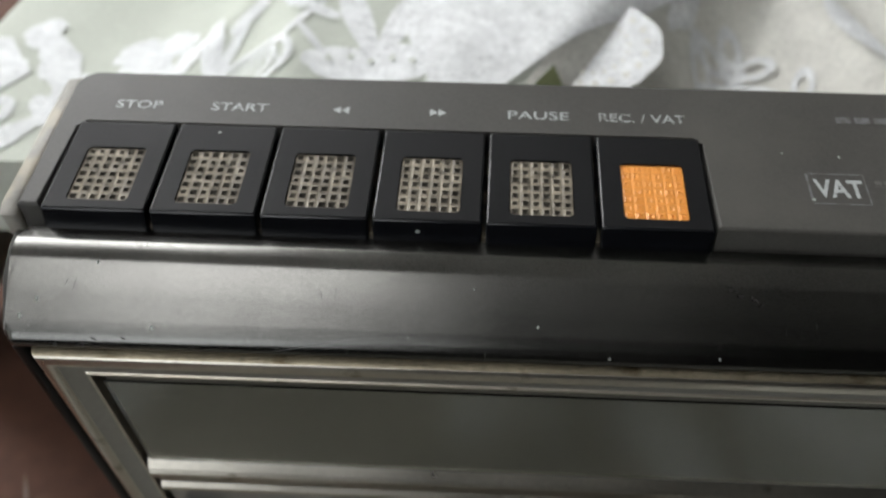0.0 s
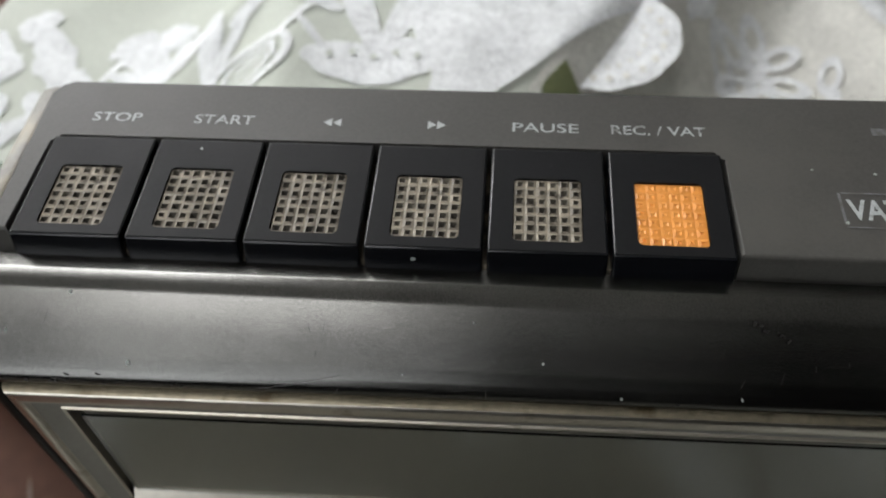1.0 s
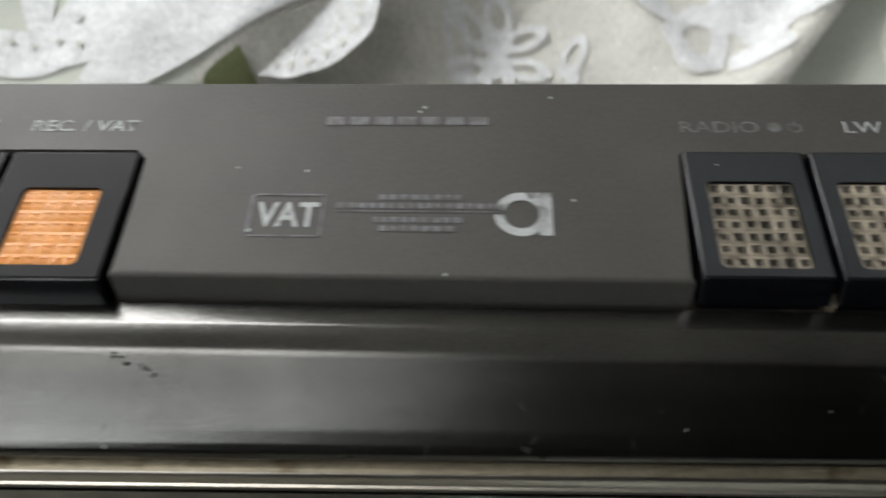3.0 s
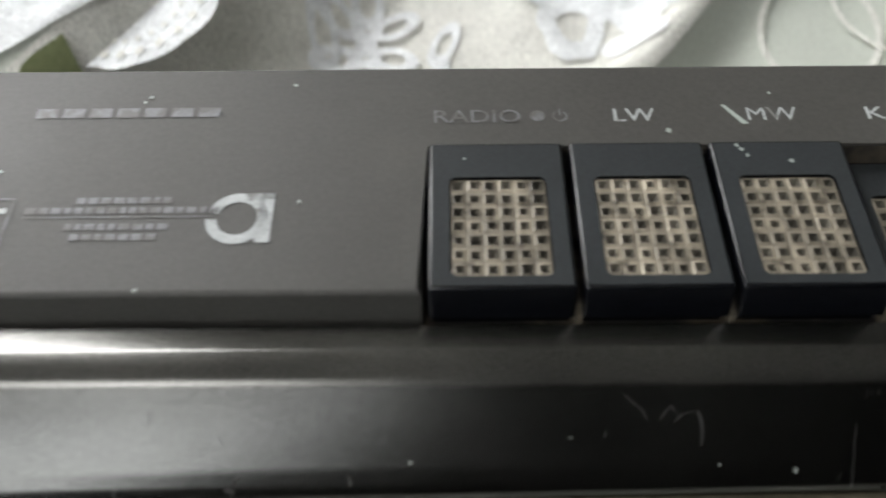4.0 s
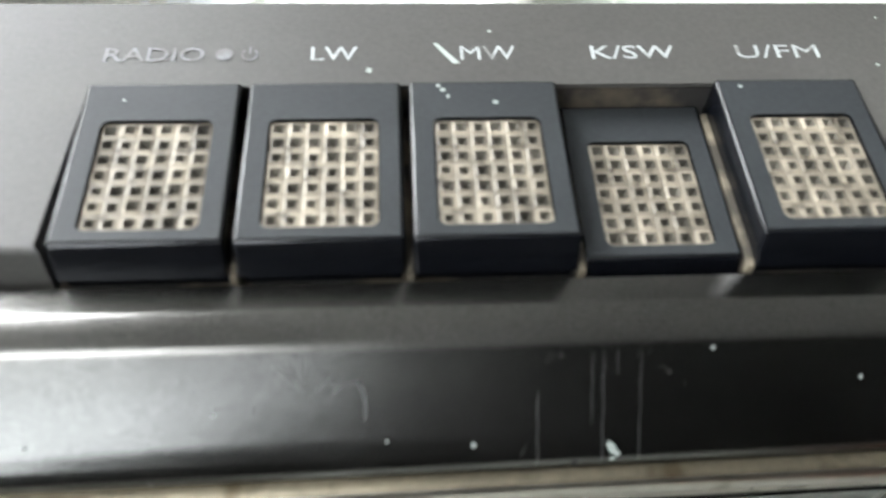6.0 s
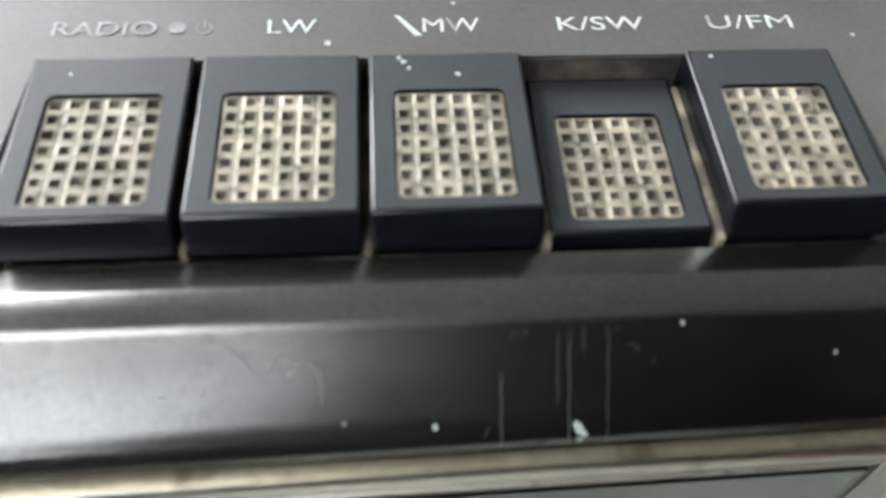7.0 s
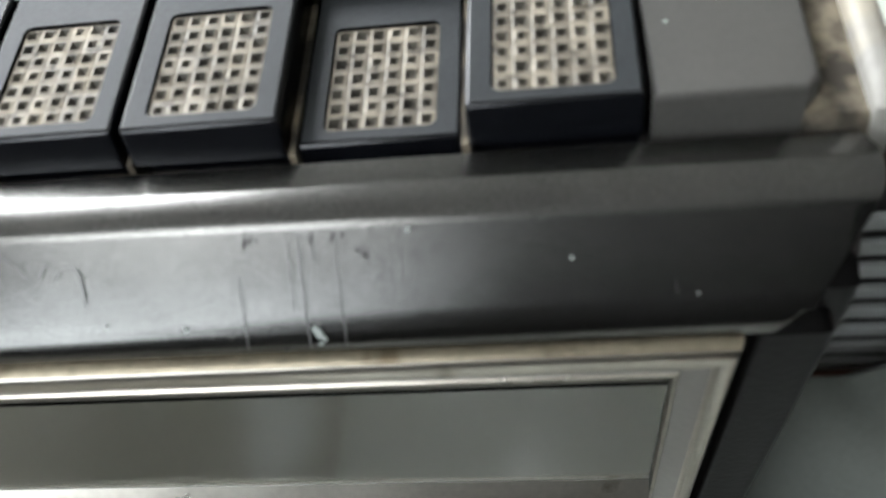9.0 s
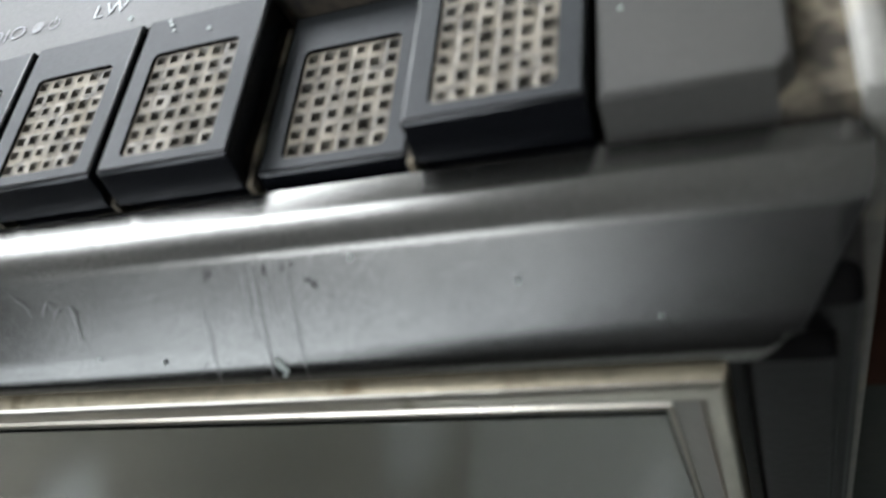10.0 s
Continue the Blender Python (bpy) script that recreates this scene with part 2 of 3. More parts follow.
for p, q in zip(rows, rows[1:]):
    for i in range(40):
        bm.faces.new((p[i], p[i + 1], q[i + 1], q[i]))
tagged(part("curtain", bm, SHADEBLACK, None, "", 1.0, True), "made-up unseen dark curtain slanted to cut the reflected window", "curtain", kind="structure")
room_piece("wall_west", (-2.9, -2.8, -1.9, 2.6, -0.75, 1.85), WALLPAINT)
room_piece("wall_east", (2.6, 2.7, -1.9, 2.6, -0.75, 1.85), SHADEBLACK)
for o in list(bpy.data.objects):
    if o.name == "floor":
        tagged(o, "plain pale tiled floor of the room", "floor")
    elif o.name == "ceiling":
        tagged(o, "plain white painted ceiling", "ceiling")
    elif o.name.startswith("wall_"):
        tagged(o, "plain painted room wall out of view", "wall")

table = tagged(new("table"), "dark brown wooden table with a scratched top", "table")
part("tabletop", box(-0.75, 0.95, -0.22, 0.95, -0.03, 0.0, bevel=0.003), WOOD, table)
for lx in (-0.70, 0.90):
    for ly in (-0.17, 0.90):
        part("leg", box(lx - 0.03, lx + 0.03, ly - 0.03, ly + 0.03, -0.75, -0.0305), WOOD, table)

# ---- the recorder, in decimetres on its own axes ----
U = 0.1
radio = tagged(new("radio_cassette_recorder"), "old graphite portable radio cassette recorder standing on a wooden table", "radio")
radio.matrix_world = UPRIGHT
XL, XR = -0.795, 2.526


def panel_z(y):
    return 0.127 + 0.0875 * (y - 1.358)


FX0, FX1, FV1 = -0.745, 2.408, 0.90  # the bright frame
# front plane: down it by v, out of it by n
FO, FD = (0.885, -0.075), (0.0, -1.0)
FN = (FD[1], -FD[0])


def front(x, v, n):
    return (x, FO[0] + v * FD[0] + n * FN[0], FO[1] + v * FD[1] + n * FN[1])


def outline_slab(points, top, depth, lean=0.0, bevel=0.006):
    """A flat plate with the given outline whose top follows the panel's slope."""
    bm = bmesh.new()
    a = [bm.verts.new((x, y, top(y))) for x, y in points]
    b = [bm.verts.new((x, y - (lean if y < 1.1 else 0), top(y) - depth)) for x, y in points]
    f = bm.faces.new(a)
    bm.faces.new(b[::-1])
    for i in range(len(a)):
        j = (i + 1) % len(a)
        bm.faces.new((a[i], b[i], b[j], a[j]))
    bmesh.ops.bevel(bm, geom=list(f.edges), offset=bevel, segments=3, profile=0.5, affect="EDGES")
    return bm


def round_corner(cx, cy, r, a0, a1, n=5):
    return [(cx + r * math.cos(radians(a0 + (a1 - a0) * k / n)), cy + r * math.sin(radians(a0 + (a1 - a0) * k / n))) for k in range(n + 1)]


R0, R1 = 1.3785, 2.320  # the radio keys' row
T0, T1 = -0.752, 0.545  # the tape keys' row
flat_faces(part("top_panel", outline_slab([(-0.80, 1.07), (T0 - 0.004, 1.07), *round_corner(T0 + 0.014, 1.287, 0.018, 180, 90), *round_corner(T1 - 0.014, 1.287, 0.018, 90, 0), (T1 + 0.004, 1.07), (R0 - 0.004, 1.07), (R0 - 0.004, 1.307),
     (R1 + 0.004, 1.307), (R1 + 0.004, 1.07), (2.470, 1.07), (2.484, 1.086), (2.486, 1.455), *round_corner(-0.765, 1.42, 0.035, 90, 180)], panel_z, 0.075, 0.010), PANEL, radio, "warm grey painted key panel", U, True), 2e-5)
for a, b in ((T0, T1), (R0, R1)):
    part("key_well", box(a - 0.002, b + 0.002, 1.066, 1.302, 0.0, 0.04), WELL, radio, "dusty recess under the keys", U)
part("well_back", box(R0 - 0.002, R1 + 0.002, 1.3035, 1.3062, 0.03, 0.112), WELL, radio, "grimy wall behind the radio keys", U)
# band below the keys, with its rounded shoulder
band_profile = [(1.053, 0.046), (1.051, 0.0600)]
for k in range(13):  # the shoulder: a soft roll from the flat top into the slope
    f = k / 12
    a, b, c = (1 - f) ** 2, 2 * f * (1 - f), f * f
    band_profile.append((1.022 * a + 0.9855 * b + 0.973 * c, 0.0582 * a + 0.0570 * b + 0.0421 * c))
band_profile += [(0.942, 0.0052), (0.919, -0.0222), (0.906, -0.0378), (0.9005, -0.0455), (0.898, -0.054), (0.8975, -0.066), (0.906, -0.072), (1.05, -0.075)]
bm = prism(band_profile, XL, XR + 0.012, bevel=0.02)
for v in bm.verts:  # the right end is cut back towards its foot
    if v.co.x > 2.3:
        v.co.x -= 0.085 * min(1.0, max(0.0, (0.062 - v.co.z) / 0.125))
part("front_band", bm, BAND, radio, "satin graphite band with scratches and paint flecks", U, True)

# cabinet: black shell behind it all, grey cheeks at the ends
shell = [(0.925, -2.26), (0.925, -0.03), (1.0, 0.0), (1.06, 0.02), (1.44, 0.05), (1.55, 0.01), (1.60, -0.2), (1.58, -2.26)]
part("cabinet", prism(shell, XL + 0.005, XR - 0.005, bevel=0.015), SHELL, radio, "black plastic cabinet", U, True)
side = [(0.93, -2.2), (0.93, -0.07), (0.975, 0.010), (1.02, 0.040), (1.05, 0.046), (1.05, -2.2)]
cheek = [(1.052, -2.2), (1.052, 0.085), (1.075, 0.100), (1.44, 0.126), (1.475, 0.105), (1.50, 0.0), (1.50, -2.2)]
part("side_cheek", prism(cheek, XR + 0.002, XR + 0.034, bevel=0.012), CHEEK, radio, "worn pale grey side plate", U, True)
part("side_cheek", prism(cheek, XL - 0.042, XL - 0.002, bevel=0.012), CHEEK, radio, "worn pale grey side plate", U, True)
for a, b in ((XL - 0.026, XL + 0.010), (XR - 0.046, XR - 0.002)):
    bm = prism(side, a, b, bevel=0.012)
    part("side_edge", bm, SIDE, radio, "grimy front edge of the side with shade painted in", U, True)
part("grime_groove", prism([(1.05, 0.05), (1.06, 0.075), (1.45, 0.108), (1.45, 0.05)], 2.470, XR + 0.004), DUST, radio, "pale grime in the groove beside the panel", U)
for a, b in ((XL + 0.004, FX0 - 0.012), (FX1 + 0.014, XR - 0.026)):
    part("side_bezel", prism([(0.898, -0.072), (0.915, -0.068), (0.96, -0.068), (0.96, -2.2), (0.898, -2.2)], a, b, bevel=0.012), SHELL, radio, "", U, True)
for sx in (XL + 0.2, XR - 0.35):
    part("foot", box(sx, sx + 0.15, 1.0, 1.5, -2.30, -2.25, bevel=0.01), SHELL, radio, "", U)

# bright frame round the dial and the fascia


def ring_section(x0, x1, v0, v1, steps):
    """A picture-frame moulding: nested rectangles, each (inset, height)."""
    bm = bmesh.new()
    loops = [[bm.verts.new(front(x, v, n)) for x, v in ((x0 + i, v0 + i), (x1 - i * 0.72, v0 + i), (x1 - i * 0.72, v1 - i), (x0 + i, v1 - i))] for i, n in steps]
    for row, (p, q) in enumerate(zip(loops, loops[1:])):
        for k in range(4):
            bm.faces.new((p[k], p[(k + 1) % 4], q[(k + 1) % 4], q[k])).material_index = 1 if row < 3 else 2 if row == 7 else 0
    return bm


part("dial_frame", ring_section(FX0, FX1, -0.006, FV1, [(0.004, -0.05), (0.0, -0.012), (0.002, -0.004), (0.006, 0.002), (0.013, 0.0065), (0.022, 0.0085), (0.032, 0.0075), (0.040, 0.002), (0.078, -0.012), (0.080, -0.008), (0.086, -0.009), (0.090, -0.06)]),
     (CHROME, TARNISH, SLOPECHROME), radio, "tarnished satin chrome frame", U, True)
bm = bmesh.new()
sec = [(0.428, -0.06), (0.434, -0.016), (0.456, 0.002), (0.462, 0.000), (0.470, 0.006), (0.492, 0.006), (0.505, 0.000), (0.524, -0.012), (0.548, -0.014), (0.560, -0.004), (0.574, -0.004), (0.578, -0.03)]
a = [bm.verts.new(front(FX0 + 0.096, v, n)) for v, n in sec]
b = [bm.verts.new(front(FX1 - 0.066, v, n)) for v, n in sec]
for i in range(len(sec) - 1):
    bm.faces.new((a[i], a[i + 1], b[i + 1], b[i]))
part("frame_bar", bm, CHROME, radio, "satin chrome bar below the dial", U, True)


def front_box(x0, x1, v0, v1, n0, n1, bm=None, bevel=0.0):
    bm = bm or bmesh.new()
    vs = [bm.verts.new(front(x, v, n)) for n in (n0, n1) for v in (v0, v1) for x in (x0, x1)]
    fs = [bm.faces.new([vs[i] for i in q]) for q in ((0, 2, 3, 1), (4, 5, 7, 6), (0, 1, 5, 4), (1, 3, 7, 5), (3, 2, 6, 7), (2, 0, 4, 6))]
    if bevel:
        bmesh.ops.bevel(bm, geom=list({e for f in fs for e in f.edges}), offset=bevel, segments=2, profile=0.5, affect="EDGES")
    return bm


pane = part("dial_window", front_box(FX0 + 0.105, FX1 - 0.066, 0.104, 0.432, -0.016, -0.011), GLASS, radio, "clear plastic dial window", U)
pane.visible_shadow = False
part("dial_plate", front_box(FX0 + 0.106, FX1 - 0.066, 0.100, 0.436, -0.05, -0.022), DIAL, radio, "dark tuning dial plate", U)
fascia = part("fascia", front_box(FX0 + 0.104, FX1 - 0.066, 0.576, 0.80, -0.05, -0.016), SILVER, radio, "brushed silver fascia strip", U)
part("lower_front", front_box(FX0 + 0.01, FX1 - 0.01, FV1 + 0.004, 2.15, -0.06, 0.0, bevel=0.02), SHELL, radio, "black loudspeaker front", U, True)
part("slider_slot", front_box(-0.690, -0.470, 0.715, 0.795, -0.02, -0.010, bevel=0.003), CHEEK, radio, "pale slider slot", U)
part("slider_knob", front_box(-0.640, -0.556, 0.700, 0.790, -0.012, 0.045, bevel=0.012), SHELL, radio, "black slider knob", U, True)
part("slider_print", front_box(-0.665, -0.520, 0.672, 0.684, -0.0165, -0.0145), BLACKPRINT, radio, "dark unreadable print", U)
part("sticker", front_box(-0.145, 0.140, 0.640, 0.700, -0.0165, -0.0135), STICKER, radio, "torn bright green sticker", U)
for k in range(7):
    part("maker_block", front_box(-0.240 + k * 0.061, -0.240 + k * 0.061 + 0.048, 0.722, 0.752, -0.0165, -0.012), BLACKPRINT, radio, "small dark block of the maker's mark", U)
part("fascia_recess", front_box(0.40, 0.60, 0.680, 0.760, -0.018, -0.013, bevel=0.002), CHEEK, radio, "pale recess in the fascia", U)

# ---- keys ----
def key_mesh(w, d, drop, win):
    """A key with a sunk window: w wide, d deep; win is the window's x0, x1, y0, y1 from the key's front left corner."""
    bm = bmesh.new()
    x0, x1, y0, y1 = win

    def z(y):
        return 0.0875 * y

    outer = [bm.verts.new((x, y, z(y))) for x, y in ((0, 0), (w, 0), (w, d), (0, d))]
    inner = [bm.verts.new((x, y, z(y))) for x, y in ((x0, y0), (x1, y0), (x1, y1), (x0, y1))]
    sunk = [bm.verts.new((x, y, z(y) - 0.014)) for x, y in ((x0, y0), (x1, y0), (x1, y1), (x0, y1))]
    mid = [bm.verts.new(p) for p in ((0, -0.012, -0.045), (w, -0.012, -0.045), (w, d + 0.002, -0.045 + z(d)), (0, d + 0.002, -0.045 + z(d)))]
    low = [bm.verts.new(p) for p in ((0.004, 0.0, -0.05), (w - 0.004, 0.0, -0.05), (w - 0.004, d, -0.05), (0.004, d, -0.05))]
    base = [bm.verts.new(p) for p in ((0.004, 0.0, -drop), (w - 0.004, 0.0, -drop), (w - 0.004, d, -drop), (0.004, d, -drop))]
    for k in range(4):
        j = (k + 1) % 4
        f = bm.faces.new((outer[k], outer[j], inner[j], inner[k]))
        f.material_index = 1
        bm.faces.new((inner[k], inner[j], sunk[j], sunk[k]))
        bm.faces.new((outer[j], outer[k], mid[k], mid[j]))
        bm.faces.new((mid[j], mid[k], low[k], low[j]))
        bm.faces.new((low[j], low[k], base[k], base[j]))
    bm.faces.new(sunk)
    edges = [e for e in bm.edges if all(v in outer for v in e.verts)] + [e for e in bm.edges if len([v for v in e.verts if v in outer]) == 1 and len([v for v in e.verts if v in mid]) == 1]
    bmesh.ops.bevel(bm, geom=edges, offset=0.0045, segments=3, profile=0.5, affect="EDGES")
    corner = [e for e in bm.edges if all(abs(v.co.x - x) < 1e-6 for v in e.verts for x in [e.verts[0].co.x]) and abs(e.verts[0].co.y - e.verts[1].co.y) < 1e-6
              and min(abs(e.verts[0].co.x - x0), abs(e.verts[0].co.x - x1)) < 1e-5 and min(abs(e.verts[0].co.y - y0), abs(e.verts[0].co.y - y1)) < 1e-5]
    if corner:
        bmesh.ops.bevel(bm, geom=corner, offset=0.010, segments=3, profile=0.5, affect="EDGES")
    bm.normal_update()
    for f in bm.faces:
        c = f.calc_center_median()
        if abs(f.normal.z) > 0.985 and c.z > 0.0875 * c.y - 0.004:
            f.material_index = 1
    return bm


def window_mesh(win, cols, rows, rnd, r=0.225, deep=0.0125):
    """Ribbed key window: ridges round rows of pyramid pits."""
    bm = bmesh.new()
    x0, x1, y0, y1 = win
    e = 0.001
    x0, x1, y0, y1 = x0 + e, x1 - e, y0 + e, y1 - e
    cw, ch = (x1 - x0) / cols, (y1 - y0) / rows

    def v(x, y, z):
        return bm.verts.new((x, y, 0.0875 * y + z))

    for i in range(cols):
        for j in range(rows):
            a, b = x0 + i * cw, y0 + j * ch
            jx, jy = rnd.uniform(-0.03, 0.03) * cw, rnd.uniform(-0.03, 0.03) * ch
            lift = rnd.uniform(-0.0006, 0.0006)
            rr = r + rnd.uniform(-0.05, 0.05)
            o = [v(a, b, -0.0045), v(a + cw, b, -0.0045), v(a + cw, b + ch, -0.0045), v(a, b + ch, -0.0045)]
            m = [v(a + cw * rr + jx, b + ch * rr + jy, -0.003 + lift), v(a + cw * (1 - rr) + jx, b + ch * rr + jy, -0.003 + lift), v(a + cw * (1 - rr) + jx, b + ch * (1 - rr) + jy, -0.003 + lift), v(a + cw * rr + jx, b + ch * (1 - rr) + jy, -0.003 + lift)]
            c = [v(a + cw * 0.38, b + ch * 0.38, -deep), v(a + cw * 0.62, b + ch * 0.38, -deep), v(a + cw * 0.62, b + ch * 0.62, -deep), v(a + cw * 0.38, b + ch * 0.62, -deep)]
            for k in range(4):
                n = (k + 1) % 4
                bm.faces.new((o[k], o[n], m[n], m[k]))
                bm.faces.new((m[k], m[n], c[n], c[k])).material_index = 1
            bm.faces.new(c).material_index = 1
    return bm


def key(x, y, z, w, d, win, cols, rows, mats, seed, label, wlabel, tilt=0.0):
    ob = part("key", key_mesh(w, d, 0.075, win), (KEY, HAZETOP if "radio" in label else KEYTOP), radio, label, U, True)
    flat_faces(ob, 8e-6)
    ob.matrix_basis = pose(x * U, y * U, z * U, tilt, 0, 0)
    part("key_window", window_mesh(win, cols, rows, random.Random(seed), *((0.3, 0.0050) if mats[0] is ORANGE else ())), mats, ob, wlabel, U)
    return ob


TP = (T1 - T0) / 6
for i in range(6):
    orange = i == 5
    key(T0 + i * TP + 0.004, 1.058, panel_z(1.058) + 0.004, TP - 0.008, 0.240, (0.043, 0.166, 0.024, 0.166), 6, 7, (ORANGE, ORANGE_PIT) if orange else (RIB, PIT), i,
        "black tape key", "orange ribbed key window" if orange else "yellowed clear ribbed key window")
RP = 0.1885
for i in range(5):
    sunk = 0.042 if i == 3 else 0.0
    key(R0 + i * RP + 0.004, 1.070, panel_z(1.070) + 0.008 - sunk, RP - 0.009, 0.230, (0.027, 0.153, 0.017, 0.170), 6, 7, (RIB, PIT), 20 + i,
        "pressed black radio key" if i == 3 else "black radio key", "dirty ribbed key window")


# ---- printing on the panel ----
def print_text(text, x0, x1, yc, h, mat=PRINT, name="label_text"):
    curve = bpy.data.curves.new(name, "FONT")
    curve.body, curve.size, curve.resolution_u = text, 1.0, 3
    curve.offset = 0.0 if "M" in text else 0.024 if text == "VAT" else 0.006
    tmp = new(name, curve)
    deps = bpy.context.evaluated_depsgraph_get()
    me = bpy.data.meshes.new_from_object(tmp.evaluated_get(deps))
    bpy.data.objects.remove(tmp)
    bpy.data.curves.remove(curve)
    xs, ys = [v.co.x for v in me.vertices], [v.co.y for v in me.vertices]
    ax, bx, ay, by = min(xs), max(xs), min(ys), max(ys)
    for v in me.vertices:
        x = x0 + (v.co.x - ax) / (bx - ax) * (x1 - x0)
        y = yc - h / 2 + (v.co.y - ay) / (by - ay) * h
        v.co = Vector((x, y, panel_z(y) + 0.0012)) * U
    me.materials.clear()
    me.materials.append(mat)
    ob = new(name, me)
    ob.parent = radio
    return tagged(ob, "rubbed white lettering")


def print_shapes(polys, mat, name, label=""):
    bm = bmesh.new()
    for poly in polys:
        bm.faces.new([bm.verts.new((x, y, panel_z(y) + 0.0012)) for x, y in poly])
    return part(name, bm, mat, radio, label, U)


def rect(x0, x1, y0, y1):
    return [(x0, y0), (x1, y0), (x1, y1), (x0, y1)]


LY, LH = 1.356, 0.024
print_text("STOP", -0.690, -0.588, LY, LH)
print_text("START", -0.480, -0.358, LY, LH)
print_text("PAUSE", 0.154, 0.281, LY, LH)
print_text("REC. / VAT", 0.343, 0.521, LY, LH)
print_text("RADIO", 1.389, 1.510, LY, LH, FAINT)
print_text("LW", 1.640, 1.698, LY, LH)
print_text("MW", 1.826, 1.896, LY, LH)
print_text("K/SW", 1.992, 2.101, LY, LH)
print_text("U/FM", 2.181, 2.290, LY, LH)
print_text("VAT", 0.745, 0.838, 1.178, 0.046)
for x, s in ((-0.218, -1), (-0.200, -1), (0.006, 1), (0.024, 1)):
    pts = [(x, LY), (x + 0.017, LY + 0.011), (x + 0.017, LY - 0.011)] if s < 0 else [(x, LY), (x - 0.017, LY - 0.011), (x - 0.017, LY + 0.011)]
    print_shapes([pts], PRINT, "arrow_mark", "small white arrow mark")


def disc(cx, cy, r, n=20):
    return [(cx + r * math.cos(2 * math.pi * k / n), cy + r * math.sin(2 * math.pi * k / n)) for k in range(n)]


def arc_quads(cx, cy, r0, r1, a0, a1, n=20):
    out = []
    for k in range(n):
        p, q = radians(a0 + (a1 - a0) * k / n), radians(a0 + (a1 - a0) * (k + 1) / n)
        out.append([(cx + r0 * math.cos(p), cy + r0 * math.sin(p)), (cx + r1 * math.cos(p), cy + r1 * math.sin(p)), (cx + r1 * math.cos(q), cy + r1 * math.sin(q)), (cx + r0 * math.cos(q), cy + r0 * math.sin(q))])
    return out


print_shapes([disc(1.534, LY, 0.0105)], FAINT, "dot_mark", "rubbed grey dot mark")
print_shapes(arc_quads(1.565, LY - 0.001, 0.008, 0.0105, 125, 415, 16) + [rect(1.5638, 1.5662, LY, LY + 0.013)], FAINT, "power_mark", "rubbed power mark")
# maker's mark as plain blocks, and a ring-shaped emblem
letter = 0.268 / 7
for k in range(7):
    print_shapes([rect(0.828 + k * letter, 0.828 + (k + 0.78) * letter, LY + 0.003, LY + 0.021)], FAINT, "maker_block", "small rubbed grey block of the maker's mark")
print_shapes(arc_quads(1.138, 1.182, 0.026, 0.040, -178, 165, 28) + [rect(1.164, 1.183, 1.144, 1.222), rect(1.148, 1.183, 1.212, 1.222)], PRINT, "emblem", "white ring-shaped emblem")
print_shapes([rect(0.733, 0.738, 1.143, 1.215), rect(0.740, 0.845, 1.214, 1.217), rect(0.842, 0.845, 1.14, 1.214), rect(0.735, 0.842, 1.138, 1.1405)], FAINT, "plate_outline", "thin rubbed plate outline")
bars = [rect(0.860, 1.108, 1.1845, 1.1865)]
rnd = random.Random(5)
for y, a, b in ((1.212, 0.925, 1.050), (1.196, 0.862, 1.106), (1.170, 0.920, 1.045), (1.154, 0.930, 1.030)):
    x = a
    while x < b:
        w = rnd.uniform(0.008, 0.014)
        bars.append(rect(x, x + w, y - 0.005, y + 0.005))
        x += w + 0.004
print_shapes(bars, FAINT, "small_print", "rubbed unreadable small print")

# ---- dust between the keys ----
for x0, step, n in ((T0, TP, 6), (R0, RP, 5)):
    for k in range(1, n):
        part("divider", prism([(1.056, 0.03), (1.058, 0.066), (1.085, 0.072), (1.285, 0.085), (1.285, 0.03)], x0 + k * step - 0.0035, x0 + k * step + 0.0035), DUST, radio, "dusty divider between two keys", U)


# ---- cloths behind and beside ----
def smooth_step(a, b, x):
    t = min(1.0, max(0.0, (x - a) / (b - a)))
    return t * t * (3 - 2 * t)


def cloth_height(x, y):
    """The heaped cloths behind the recorder, in metres over the table."""
    d, e = x * 10, y * 10
    g = e + 0.36
    left = 1.50 + 0.30 * smooth_step(-1.5, -0.4, d) + 0.06 * math.exp(-((d + 0.65) / 0.12) ** 2) + 0.05 * math.exp(-((d + 1.05 - (e - 2.5) * 0.3) / 0.10) ** 2)
    right = 1.40 + 0.09 * max(0.0, d - 0.9) + 0.03 * math.exp(-((d - 0.87) / 0.10) ** 2) + 0.07 * math.exp(-((d - 1.58 + (g - 3.6) * 0.36) / 0.12) ** 2) + 0.14 * math.exp(-((d - 2.38 - (g - 3.4) * 0.7) / 0.14) ** 2) + 0.10 * (g - 3.3)
    s = d - (0.42 + (e - 2.6) * 0.62)
    w = smooth_step(-0.05, 0.55, s)
    n = noise.noise(Vector((d * 0.8, e * 0.9, 1.3))) * 0.07 + noise.noise(Vector((d * 2.6, e * 2.2, 7.0))) * 0.025
    edge = smooth_step(-2.66, -2.10, d) * (1 - smooth_step(3.3, 4.1, d + 0.3 * noise.noise(Vector((e, 2.0, 0))))) * smooth_step(1.98, 2.08, e) * (1 - smooth_step(6.6, 7.6, e))
    return 0.004 + 0.1 * edge * (left * (1 - w) + right * w + n)


